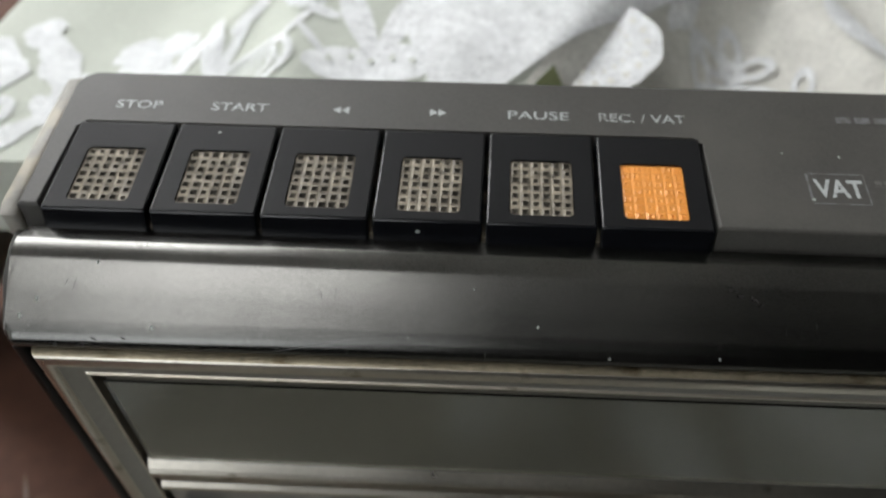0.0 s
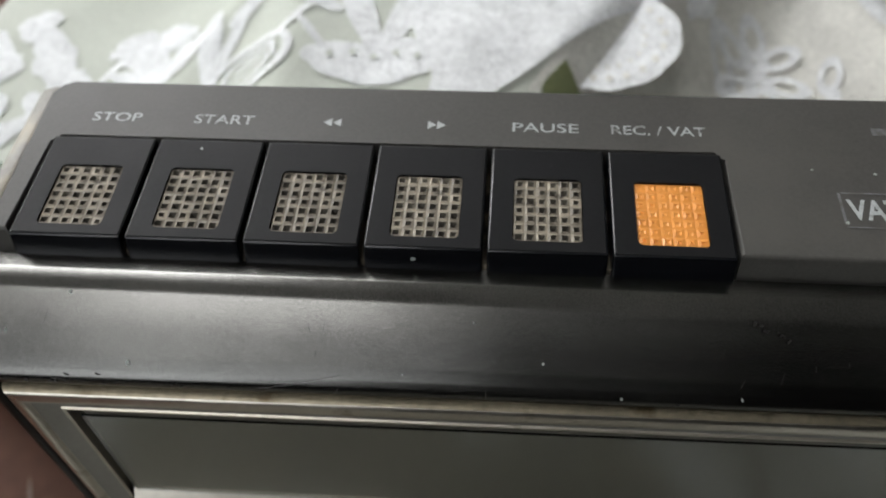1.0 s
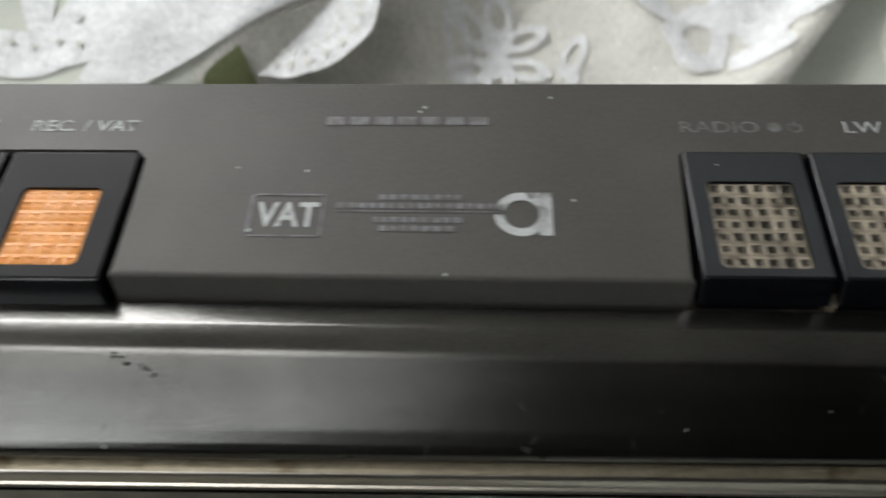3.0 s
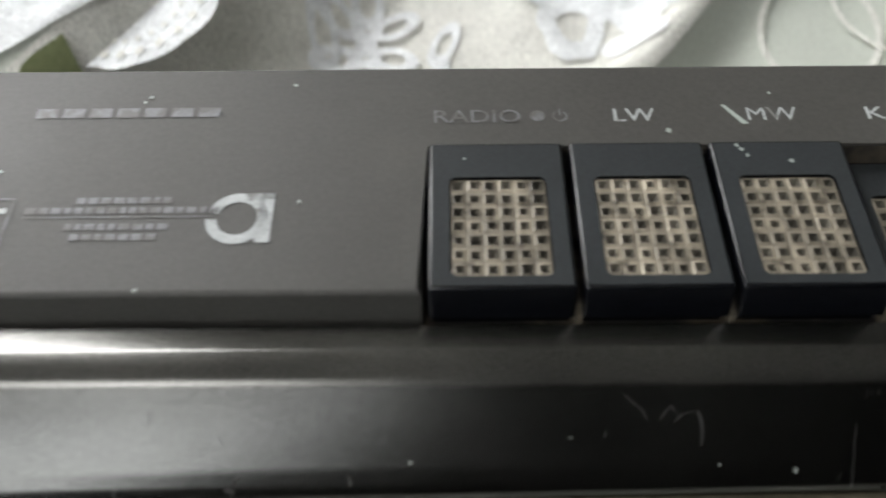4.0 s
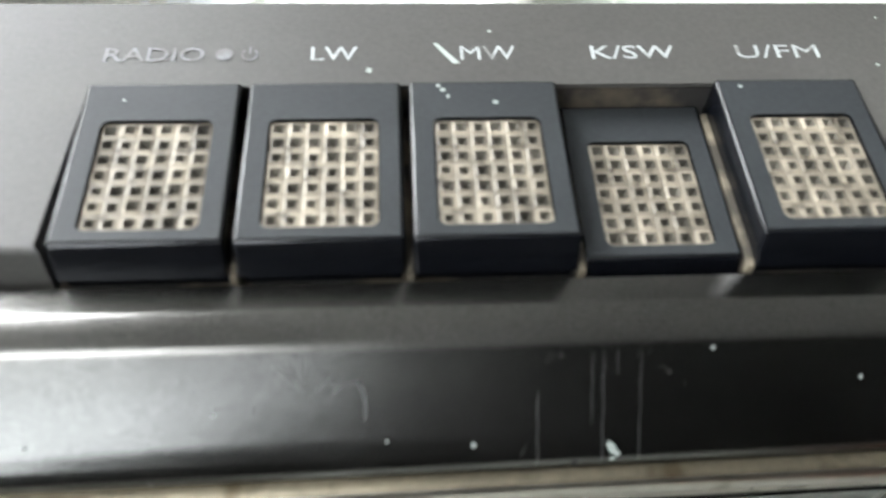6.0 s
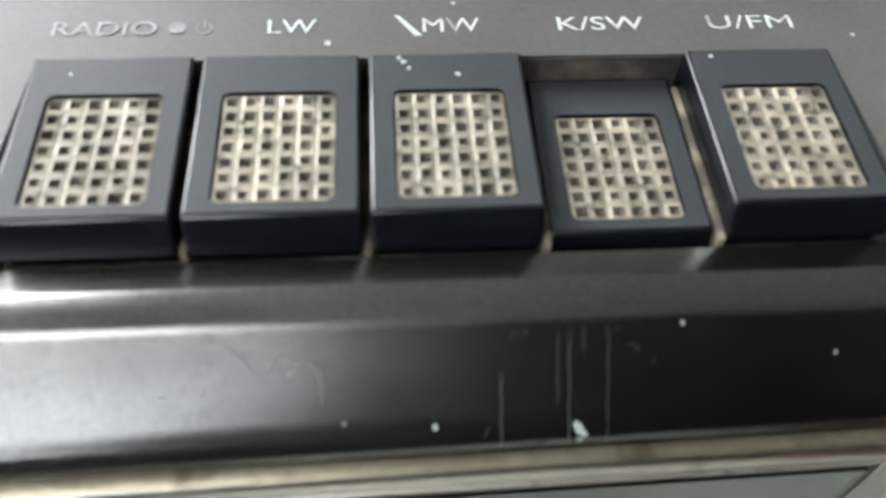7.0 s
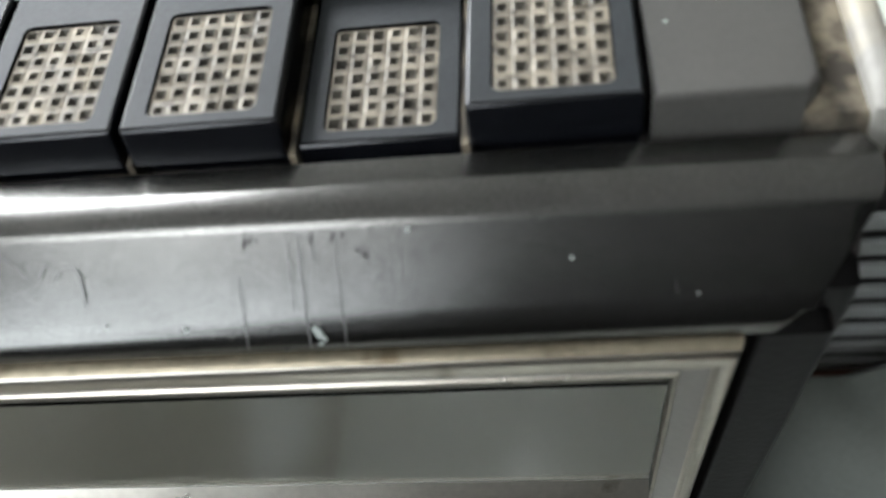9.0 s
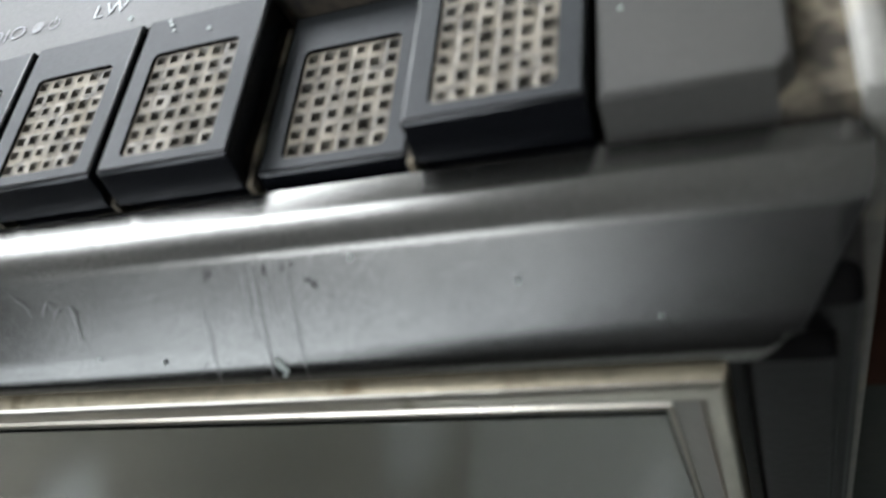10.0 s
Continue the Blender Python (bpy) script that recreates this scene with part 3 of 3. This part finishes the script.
def sheet_mesh(x0, x1, y0, y1, nx, ny, height):
    bm = bmesh.new()
    g = [[bm.verts.new((x0 + (x1 - x0) * i / nx, y0 + (y1 - y0) * j / ny, height(x0 + (x1 - x0) * i / nx, y0 + (y1 - y0) * j / ny))) for i in range(nx + 1)] for j in range(ny + 1)]
    for j in range(ny):
        for i in range(nx):
            bm.faces.new((g[j][i], g[j][i + 1], g[j + 1][i + 1], g[j + 1][i]))
    return bm


cloth = tagged(part("tablecloth", sheet_mesh(-0.262, 0.46, 0.205, 0.80, 190, 150, cloth_height), CLOTH, None, "", 1.0, True), "pale green cloth heaped up behind the recorder", "tablecloth")


def on_cloth(x, y, lift):
    return (x * 0.1, y * 0.1, cloth_height(x * 0.1, y * 0.1) + lift)


def blob(bm, cx, cy, rx, ry, turn, lift=0.0008, waist=0.0, hole=0.0, n=36, rings=3, wob=0.0, seed=0):
    """A lace shape lying on the cloth, in decimetres: an oval, a petal (waist) or a ring (hole)."""
    ca, sa = math.cos(radians(turn)), math.sin(radians(turn))
    rnd = random.Random(seed)
    ph = [rnd.uniform(0, 6.28) for _ in range(3)]

    def at(k, f):
        a = 2 * math.pi * k / n
        r = 1 + wob * (math.sin(3 * a + ph[0]) + 0.6 * math.sin(5 * a + ph[1]) + 0.45 * math.sin(9 * a + ph[2]))
        u, v = rx * r * math.cos(a) * f, ry * r * math.sin(a) * f
        if waist:
            u *= 1 - waist * (1 - v / ry) / 2
        return bm.verts.new(on_cloth(cx + u * ca - v * sa, cy + u * sa + v * ca, lift))

    levels = [hole + (1 - hole) * q / rings for q in range(rings + 1)]
    rows = [[at(k, f) for k in range(n)] for f in levels if f > 0]
    if not hole:
        c = bm.verts.new(on_cloth(cx, cy, lift))
        for k in range(n):
            bm.faces.new((c, rows[0][k], rows[0][(k + 1) % n]))
    for p, q in zip(rows, rows[1:]):
        for k in range(n):
            bm.faces.new((p[k], q[k], q[(k + 1) % n], p[(k + 1) % n]))


def motif(shapes, label, mat=LACE, name="lace_motif"):
    for k, a in enumerate(shapes):
        bm = bmesh.new()
        blob(bm, *a[:5], **(a[5] if len(a) > 5 else {}), seed=k)
        part(name, bm, mat, cloth, label, 1.0, True)


W = {"wob": 0.10}
# leaf spray, blossom cluster, long petal with arch, tulip: white lace on the pale green
motif([(-1.66, 2.66, 0.085, 0.16, 25, W), (-1.56, 2.50, 0.08, 0.13, -15, W), (-1.50, 2.38, 0.06, 0.10, -40, W), (-1.75, 2.80, 0.07, 0.14, 30, W), (-1.62, 2.38, 0.05, 0.10, 30, W)], "white lace leaf spray")
motif([(-1.30, 2.72, 0.10, 0.13, 20, W), (-1.17, 2.55, 0.12, 0.12, 0, {"wob": 0.14}), (-1.10, 2.68, 0.08, 0.13, -20, W), (-1.32, 2.55, 0.05, 0.09, 50, W), (-1.22, 2.84, 0.09, 0.10, 0, W), (-1.26, 2.42, 0.04, 0.12, 40, W)], "white lace blossom cluster")
motif([(-0.985, 2.62, 0.062, 0.30, 12, {"waist": 0.5}), (-0.90, 2.64, 0.022, 0.22, -8), (-0.86, 2.85, 0.03, 0.16, -25)], "long white lace petal")
motif([(-0.77, 2.40, 0.17, 0.17, 0, {"hole": 0.80, "lift": 0.0010}), (-0.77, 2.40, 0.11, 0.115, 0, {"hole": 0.82, "lift": 0.0011})], "white lace arch")
motif([(-0.385, 2.62, 0.075, 0.24, 20, {"waist": 0.6}), (-0.245, 2.62, 0.075, 0.24, -14, {"waist": 0.6}), (-0.315, 2.44, 0.05, 0.10, 0, W)], "white lace tulip")
motif([(-0.43, 2.38, 0.13, 0.10, 0, {"wob": 0.05}), (-0.20, 2.40, 0.12, 0.11, 0, {"wob": 0.05}), (-0.31, 2.33, 0.14, 0.08, 0)], "white lace fan")
motif([(-0.47 + 0.075 * k, 2.395 + 0.02 * (k % 2), 0.011, 0.016, 0, {"lift": 0.0016, "n": 8, "rings": 1}) for k in range(5)], "small eyelets in the lace", CLOTH, "eyelets")
motif([(-0.62, 2.62, 0.018, 0.17, -30), (-0.56, 2.52, 0.016, 0.13, 35), (-1.42, 2.60, 0.016, 0.16, -10), (-0.10, 2.78, 0.02, 0.12, 10)], "thin lace stems")


motif([(-1.95, 2.75, 0.07, 0.16, 40, W), (-1.86, 2.58, 0.06, 0.13, -20, W), (-2.02, 2.50, 0.06, 0.12, 10, W), (-1.80, 2.36, 0.07, 0.09, 0, {"hole": 0.35}), (-1.93, 2.28, 0.06, 0.08, 20, W), (-1.68, 2.24, 0.05, 0.10, -30, W), (-1.84, 2.92, 0.08, 0.12, 0, W)], "white lace leaf spray")
motif([(-1.40, 2.82, 0.06, 0.12, -30, W), (-1.44, 2.44, 0.03, 0.10, 15, W), (-1.02, 2.32, 0.03, 0.10, 60, W), (-0.66, 2.80, 0.05, 0.10, 30, W), (-0.52, 2.86, 0.04, 0.12, -35, W), (-0.55, 2.70, 0.03, 0.10, 60, W)], "small white lace leaves")
motif([(-0.82 + 0.03 * k, 2.42, 0.006, 0.10, -25 + 9 * k, {"lift": 0.0009, "n": 8, "rings": 1}) for k in range(6)], "lace ribs", LACE, "lace_rib")
# the dense lace over the middle, folded along a slanting edge, and its scalloped hem
def runner_height(x, y):
    d, e = x * 10, y * 10
    return cloth_height(x, y) + 0.0018 + 0.0022 * (0.5 + 0.5 * math.sin(d * 9 + e * 4)) * smooth_step(-0.1, 0.3, d)


bm = bmesh.new()
N1, N2 = 60, 40
grid = []
for j in range(N2 + 1):
    e = 2.20 + 0.95 * j / N2
    x_end = 0.37 + (e - 2.50) * 0.95
    x_start = -0.16 + 0.05 * math.sin(e * 9)
    grid.append([bm.verts.new((0.1 * (x_start + (x_end - x_start) * i / N1), 0.1 * e, runner_height(0.1 * (x_start + (x_end - x_start) * i / N1), 0.1 * e))) for i in range(N1 + 1)])
for j in range(N2):
    for i in range(N1):
        bm.faces.new((grid[j][i], grid[j][i + 1], grid[j + 1][i + 1], grid[j + 1][i]))
runner = tagged(part("lace_cloth", bm, LACE, None, "", 1.0, True), "dense white lace cloth folded over the green cloth", "lace cloth")
HX, HY = 0.47, 2.57


def hem_z(x, y):
    return 0.1790 + 0.008 * ((x * 10 - HX) ** 2 + 0.3 * (y * 10 - HY)) - 0.003 * math.sin(x * 60)


bm = bmesh.new()
c = bm.verts.new((HX * 0.1, HY * 0.1, hem_z(HX * 0.1, HY * 0.1)))
rings = []
for q in range(1, 9):
    ring = []
    for k in range(49):
        a = radians(-128 + 190 * k / 48)
        r = (0.205 + 0.07 * abs(math.sin(a * 0.5 + 0.9)) + 0.008 * abs(math.sin(a * 5))) * q / 8
        x, y = (HX + r * math.cos(a)) * 0.1, (HY + r * 1.15 * math.sin(a)) * 0.1
        ring.append(bm.verts.new((x, y, hem_z(x, y))))
    rings.append(ring)
for k in range(48):
    bm.faces.new((c, rings[0][k], rings[0][k + 1]))
for p, q in zip(rings, rings[1:]):
    for k in range(48):
        bm.faces.new((p[k], q[k], q[k + 1], p[k + 1]))
part("scalloped_hem", bm, LACE, runner, "white scalloped lace hem with eyelets", 1.0, True)
for k in range(9):
    a = radians(-105 + 18 * k)
    for f, sz in ((0.80, 0.013), (0.55, 0.008)):
        bm = bmesh.new()
        r = (0.205 + 0.07 * abs(math.sin(a * 0.5 + 0.9))) * f
        cx, cy = HX + r * math.cos(a), HY + r * 1.15 * math.sin(a)
        vs = []
        for m in range(8):
            x, y = (cx + sz * math.cos(m * 0.785)) * 0.1, (cy + sz * 1.5 * math.sin(m * 0.785)) * 0.1
            vs.append(bm.verts.new((x, y, hem_z(x, y) + 0.0006)))
        bm.faces.new(vs)
        part("eyelet", bm, NET, runner)
motif([(0.33, 2.29, 0.12, 0.10, 180, {"waist": 0.9, "lift": 0.0035})], "olive green patch of cloth", OLIVE, "green_patch")

# netting to the right of the fold, with an outlined flower and leaves
bm = bmesh.new()
grid = []
for j in range(41):
    e = 2.25 + 2.10 * j / 40
    x_end = 2.30 + (e - 2.84) * 0.72
    x_start = 0.38 + (e - 2.6) * 0.5
    grid.append([bm.verts.new(on_cloth(x_start + (x_end - x_start) * i / 60, e, 0.0012)) for i in range(61)])
for j in range(40):
    for i in range(60):
        bm.faces.new((grid[j][i], grid[j][i + 1], grid[j + 1][i + 1], grid[j + 1][i]))
netting = tagged(part("netting", bm, NET, None, "", 1.0, True), "greyish white net curtain with flowers lying in folds", "net curtain")


def net_motif(shapes, label, mat=LACE, name="net_flower"):
    for k, a in enumerate(shapes):
        bm = bmesh.new()
        blob(bm, *a[:5], **(a[5] if len(a) > 5 else {}), seed=k)
        part(name, bm, mat, netting, label, 1.0, True)


petals = []
for k in range(6):
    a = radians(90 + 60 * k)
    petals.append((1.125 + 0.115 * math.cos(a), 2.84 + 0.17 * math.sin(a), 0.060, 0.098, 60 * k, {"hole": 0.48, "lift": 0.0030}))
petals.append((1.125, 2.84, 0.04, 0.062, 0, {"lift": 0.0032}))
net_motif(petals, "white outlined net flower")
net_motif([(0.98, 2.84, 0.05, 0.16, 10, {"hole": 0.5, "lift": 0.0022}), (1.40, 2.82, 0.045, 0.12, -20, {"hole": 0.5, "lift": 0.0022}), (1.39, 2.72, 0.03, 0.05, 0, {"lift": 0.0022}), (0.90, 3.04, 0.05, 0.16, -25, {"lift": 0.0022, "wob": 0.1})], "white net leaves")
net_motif([(1.85, 2.87, 0.12, 0.22, -12, {"hole": 0.45, "lift": 0.0022, "wob": 0.06}), (2.05, 2.97, 0.11, 0.20, 20, {"lift": 0.0022, "wob": 0.12}), (2.27, 3.08, 0.16, 0.24, -30, {"lift": 0.0022, "wob": 0.12}), (2.03, 2.72, 0.10, 0.08, 0, {"lift": 0.0022}), (1.67, 3.12, 0.07, 0.20, 30, {"lift": 0.0022})], "large white net leaf")
motif([(2.67, 2.78, 0.20, 0.30, -15, {"hole": 0.9, "lift": 0.0018}), (2.93, 2.87, 0.18, 0.26, 10, {"hole": 0.9, "lift": 0.0018})], "faint lace arcs", NET)

# grey-green cloth beside the recorder, and unseen cloths added before it
def side_height(x, y):
    d, e = x * 10, y * 10
    f = 0.5 + 0.5 * math.sin(d * 3.2 + e * 2.2 + noise.noise(Vector((d, e, 3.0))) * 1.5) + 0.12 * math.sin(d * 13 + e * 8 + 2 * noise.noise(Vector((d * 2, e * 2, 5.0))))
    beside = smooth_step(2.80, 3.10, d - 0.10 * math.sin(e * 3))
    out = beside * smooth_step(-0.75, -0.5, d + 0.1 * math.sin(e * 2.0)) * (1 - smooth_step(1.70, 1.86, e))
    return 0.002 + 0.1 * out * (0.10 + 0.30 * f + 0.35 * smooth_step(3.0, 4.2, d))


tagged(part("side_cloth", sheet_mesh(0.262, 0.62, 0.05, 0.187, 110, 60, side_height), SIDECLOTH, None, "", 1.0, True), "grey-green folded cloth lying on the table beside the recorder", "cloth")
def front_cloth_height(x, y):
    return 0.003 + 0.006 * (1 + noise.noise(Vector((x * 18, y * 14, 2.0)))) + 0.003 * math.sin(x * 60 + y * 25)


tagged(part("unseen_front_cloth", sheet_mesh(-0.20, 0.135, -0.20, 0.045, 60, 40, front_cloth_height), FRONTCLOTH, None, "", 1.0, True), "unseen darker cloth before the recorder, added for the dial reflection", "cloth")
PALEREFLECTED = material("pale_reflected_cloth", (0.36, 0.375, 0.345), 0.9, vary=0.2, grain=400, stain=10, bump=0.3, dirt=(0.85, 0.87, 0.85), dirt_size=16, dirt_from=0.53, dirt_to=0.62)
tagged(part("unseen_front_cloth", sheet_mesh(0.137, 0.42, -0.20, 0.045, 60, 40, front_cloth_height), PALEREFLECTED, None, "", 1.0, True), "unseen paler cloth before the recorder, added for the dial reflection", "cloth")
# white slatted crate
crate = tagged(new("slatted_crate"), "grey plastic slatted crate standing on the table behind the grey-green cloth", "crate")
part("gap_shade_board", box(0.284, 0.42, 0.194, 0.198, 0.0, 0.106), SHADEBLACK, crate, "near-black sheet standing for the shaded gaps between slats")
for k in range(8):
    part("slat", box(0.284, 0.42, 0.1905, 0.1935, 0.002 + 0.0132 * k, 0.0085 + 0.0132 * k, bevel=0.0008), GREYPLASTIC, crate)

# ---- flecks, scratches and worn spots ----
def band_point(x, z, out=0.0015):
    """A point on the band at height z (decimetres)."""
    pts = band_profile[2:-2]
    for (y0, z0), (y1, z1) in zip(pts, pts[1:]):
        if z1 <= z <= z0:
            f = (z - z0) / (z1 - z0) if z1 != z0 else 0
            ny, nz = (z1 - z0), -(y1 - y0)
            ln = math.hypot(ny, nz)
            return (x, y0 + f * (y1 - y0) + out * ny / ln, z + out * nz / ln)
    return (x, pts[-1][0] - out, z)


def band_blob(x, z, r, mat=FLECK, n=9, seed=0, tall=1.0, name="paint_fleck"):
    rnd = random.Random(seed)
    bm = bmesh.new()
    bm.faces.new([bm.verts.new(band_point(x + r * rnd.uniform(0.6, 1.2) * math.cos(2 * math.pi * k / n), z + r * tall * rnd.uniform(0.6, 1.2) * math.sin(2 * math.pi * k / n))) for k in range(n)])
    return part(name, bm, mat, radio, "", U)


def band_line(points, w, mat=SCRATCH):
    bm = bmesh.new()
    row = []
    for k, (x, z) in enumerate(points):
        h = w * (0.3 if k in (0, len(points) - 1) else 1.0) / 2
        row.append((bm.verts.new(band_point(x - h, z)), bm.verts.new(band_point(x + h, z))))
    for p, q in zip(row, row[1:]):
        bm.faces.new((p[0], p[1], q[1], q[0]))
    return part("scratch", bm, mat, radio, "", U)


for k, (x, z, r) in enumerate(((-0.507, -0.029, 0.0050), (-0.735, 0.0, 0.004), (-0.765, -0.02, 0.005), (0.354, -0.048, 0.0040), (0.553, -0.043, 0.0035), (0.22, -0.012, 0.003), (1.818, -0.032, 0.0040), (2.237, 0.012, 0.0035), (2.073, 0.040, 0.004),
                               (1.727, -0.026, 0.0025), (-0.62, 0.045, 0.004), (1.36, -0.02, 0.0025), (0.10, 0.03, 0.002), (-0.02, -0.03, 0.0018), (2.36, -0.02, 0.002), (1.55, 0.0, 0.002))):
    band_blob(x, z, r * 0.7, seed=k)
for dx, dz, r in ((0.0, -0.04, 0.0055), (0.005, -0.044, 0.004), (-0.004, -0.036, 0.003), (0.001, -0.050, 0.0032)):
    band_blob(1.967 + dx, dz, r, seed=int(dx * 1000) + 40)
for x, z0, z1, w in ((1.886, 0.010, -0.055, 0.0012), (1.944, 0.040, -0.020, 0.0009), (1.956, 0.040, -0.058, 0.0014), (1.971, 0.040, 0.020, 0.0009), (1.996, 0.040, -0.056, 0.0010), (1.911, 0.040, 0.035, 0.0013)):
    band_line([(x + 0.0008 * math.sin(q * 2.2), z0 + (z1 - z0) * q / 8) for q in range(9)], w)
band_line([(1.672, 0.012), (1.680, 0.019), (1.690, 0.021), (1.699, 0.022), (1.704, 0.014), (1.706, 0.002), (1.705, -0.010)], 0.0026)
band_line([(1.655, 0.014), (1.661, 0.022), (1.668, 0.027), (1.674, 0.020)], 0.0018)
band_line([(1.612, 0.038), (1.622, 0.030), (1.634, 0.024), (1.640, 0.014)], 0.0016)
SMUDGE = material("dark_smudge", (0.045, 0.043, 0.040), 0.5, metal=0.6, vary=0.3, grain=1800, stain=300, bump=0.0)
for k, (x, z, r, tall) in enumerate(((0.575, 0.040, 0.010, 0.35), (0.590, 0.037, 0.007, 0.5), (0.610, 0.029, 0.009, 0.4), (0.622, 0.025, 0.006, 0.5), (1.146, -0.040, 0.010, 0.8), (1.158, -0.035, 0.006, 0.7), (2.020, 0.022, 0.007, 0.4))):
    for m in range(3):  # broken into small worn patches
        rnd = random.Random(810 + 7 * k + m)
        band_blob(x + rnd.uniform(-0.008, 0.008), z + rnd.uniform(-0.005, 0.005), r * rnd.uniform(0.25, 0.5), SMUDGE, seed=500 + 5 * k + m, tall=tall, name="worn_spot")
for x, z0, z1 in ((1.898, 0.041, 0.030), (1.904, 0.040, 0.034), (1.971, 0.041, 0.031), (1.994, 0.041, 0.033), (2.006, 0.041, 0.036)):
    band_line([(x, z0), (x - 0.001, (z0 + z1) / 2), (x - 0.003, z1)], 0.0022, SMUDGE)
for k in range(5):  # long faint rub towards the left end
    f = k / 5
    band_line([(-0.275 + 0.14 * f, -0.0535 + 0.020 * f), (-0.262 + 0.14 * f, -0.0525 + 0.020 * f), (-0.240 + 0.14 * f, -0.0500 + 0.020 * f)], 0.012)
for k in range(7):
    rnd = random.Random(1700 + k)
    x, z = rnd.uniform(-0.76, -0.50), rnd.uniform(-0.058, -0.040)
    band_line([(x, z), (x + 0.006, z - 0.002), (x + 0.012, z - 0.003)], 0.006, SMUDGE)
for k in range(26):
    rnd = random.Random(300 + k)
    x, z = rnd.uniform(-0.76, 2.45), rnd.uniform(-0.055, 0.03)
    a = rnd.uniform(-0.4, 0.4)
    ln = rnd.uniform(0.008, 0.03)
    band_line([(x, z), (x + ln * math.sin(a) * 0.5, z - ln * 0.3), (x + ln * math.sin(a), z - ln * 0.6)], 0.0009)
for k in range(14):
    rnd = random.Random(600 + k)
    band_blob(rnd.uniform(-0.72, -0.3) if k < 8 else rnd.uniform(-0.3, 2.4), -0.058 + rnd.uniform(0, 0.004), rnd.uniform(0.002, 0.005), BLACKPRINT, seed=k, tall=0.6, name="worn_spot")


def panel_blob(x, y, r, mat=FLECK, seed=0, tall=1.0, lift=0.0014):
    rnd = random.Random(seed)
    bm = bmesh.new()
    bm.faces.new([bm.verts.new((x + r * rnd.uniform(0.7, 1.2) * math.cos(2 * math.pi * k / 9), yy := y + r * tall * rnd.uniform(0.7, 1.2) * math.sin(2 * math.pi * k / 9), panel_z(yy) + lift)) for k in range(9)])
    return part("paint_fleck", bm, mat, radio, "", U)


for k, (x, y, r) in enumerate(((1.189, 1.420, 0.004), (1.712, 1.326, 0.0062), (1.866, 1.396, 0.0035), (0.985, 1.398, 0.0045), (0.978, 1.388, 0.0035), (0.738, 1.148, 0.005), (0.81, 1.262, 0.004), (0.70, 1.268, 0.003), (1.215, 1.208, 0.004), (2.40, 1.200, 0.004), (2.345, 1.170, 0.0035),
                               (2.36, 1.33, 0.004), (2.43, 1.26, 0.005), (1.03, 1.075, 0.004), (2.39, 1.42, 0.003))):
    panel_blob(x, y, r * 0.75, seed=k)
print_shapes([[(1.792, 1.374), (1.798, 1.374), (1.825, 1.338), (1.816, 1.337)]], FLECK, "paint_streak", "pale green paint streak")


for k, (x, y, r) in enumerate(((1.800, 1.283, 0.0035), (1.806, 1.272, 0.003), (1.862, 1.262, 0.0035), (1.795, 1.29, 0.003), (2.165, 1.285, 0.003), (1.43, 1.27, 0.002), (-0.44, 1.268, 0.003))):
    panel_blob(x, y, r, seed=70 + k, lift=0.0098)
bm = bmesh.new()
bm.faces.new([bm.verts.new((-0.012 + 0.005 * math.cos(a * 0.7), 1.0505, 0.083 + 0.005 * math.sin(a * 0.7))) for a in range(9)])
part("paint_fleck", bm, FLECK, radio, "", U)
# scratches in the table top
for k in range(20):
    rnd = random.Random(900 + k)
    x, y = rnd.uniform(-0.36, -0.10), rnd.uniform(0.03, 0.30)
    a, ln, w = rnd.uniform(0, 3.14), rnd.uniform(0.004, 0.016), rnd.uniform(0.0006, 0.0018)
    c, s = math.cos(a), math.sin(a)
    bm = bmesh.new()
    bm.faces.new([bm.verts.new((x + u * c - v * s, y + u * s + v * c, 0.0006)) for u, v in ((-ln, 0), (-ln * 0.4, -w), (ln * 0.5, -w * 0.8), (ln, 0), (ln * 0.3, w), (-ln * 0.5, w * 0.9))])
    part("scratch", bm, TABLESCRATCH, table)
bm = bmesh.new()
row = [(bm.verts.new((x := -0.28 + 0.0085 * k, y := 0.176 - 0.0035 * k + 0.004 * math.sin(k * 0.5), 0.0007)), bm.verts.new((x, y + 0.0022, 0.0007))) for k in range(14)]
for p, q in zip(row, row[1:]):
    bm.faces.new((p[0], q[0], q[1], p[1]))
part("scratch", bm, TABLESCRATCH, table)
# unseen ceiling lamps added to go with the two lights
lamp = tagged(new("unseen_ceiling_lamp"), "unseen oblong ceiling lamp assumed from the streak on the band", "ceiling lamp", "ceiling lamps")
part("housing", box(-0.53, 0.53, -0.40, 0.40, 0.015, 0.05, bevel=0.004), WHITEPLASTIC, lamp)
part("diffuser", box(-0.51, 0.51, -0.38, 0.38, 0.003, 0.014), LAMPGLOW, lamp)
lamp.matrix_world = pose(-0.78, -1.22, 1.80)
panel_lamp = tagged(new("unseen_ceiling_lamp"), "made-up broad ceiling light panel out of view", "ceiling lamp", "ceiling lamps")
part("housing", box(-0.93, 0.93, -0.78, 0.78, 0.015, 0.02, bevel=0.002), WHITEPLASTIC, panel_lamp)
part("diffuser", box(-0.91, 0.91, -0.76, 0.76, 0.003, 0.014), LAMPGLOW, panel_lamp)
panel_lamp.matrix_world = pose(-1.55, 1.65, 1.83)
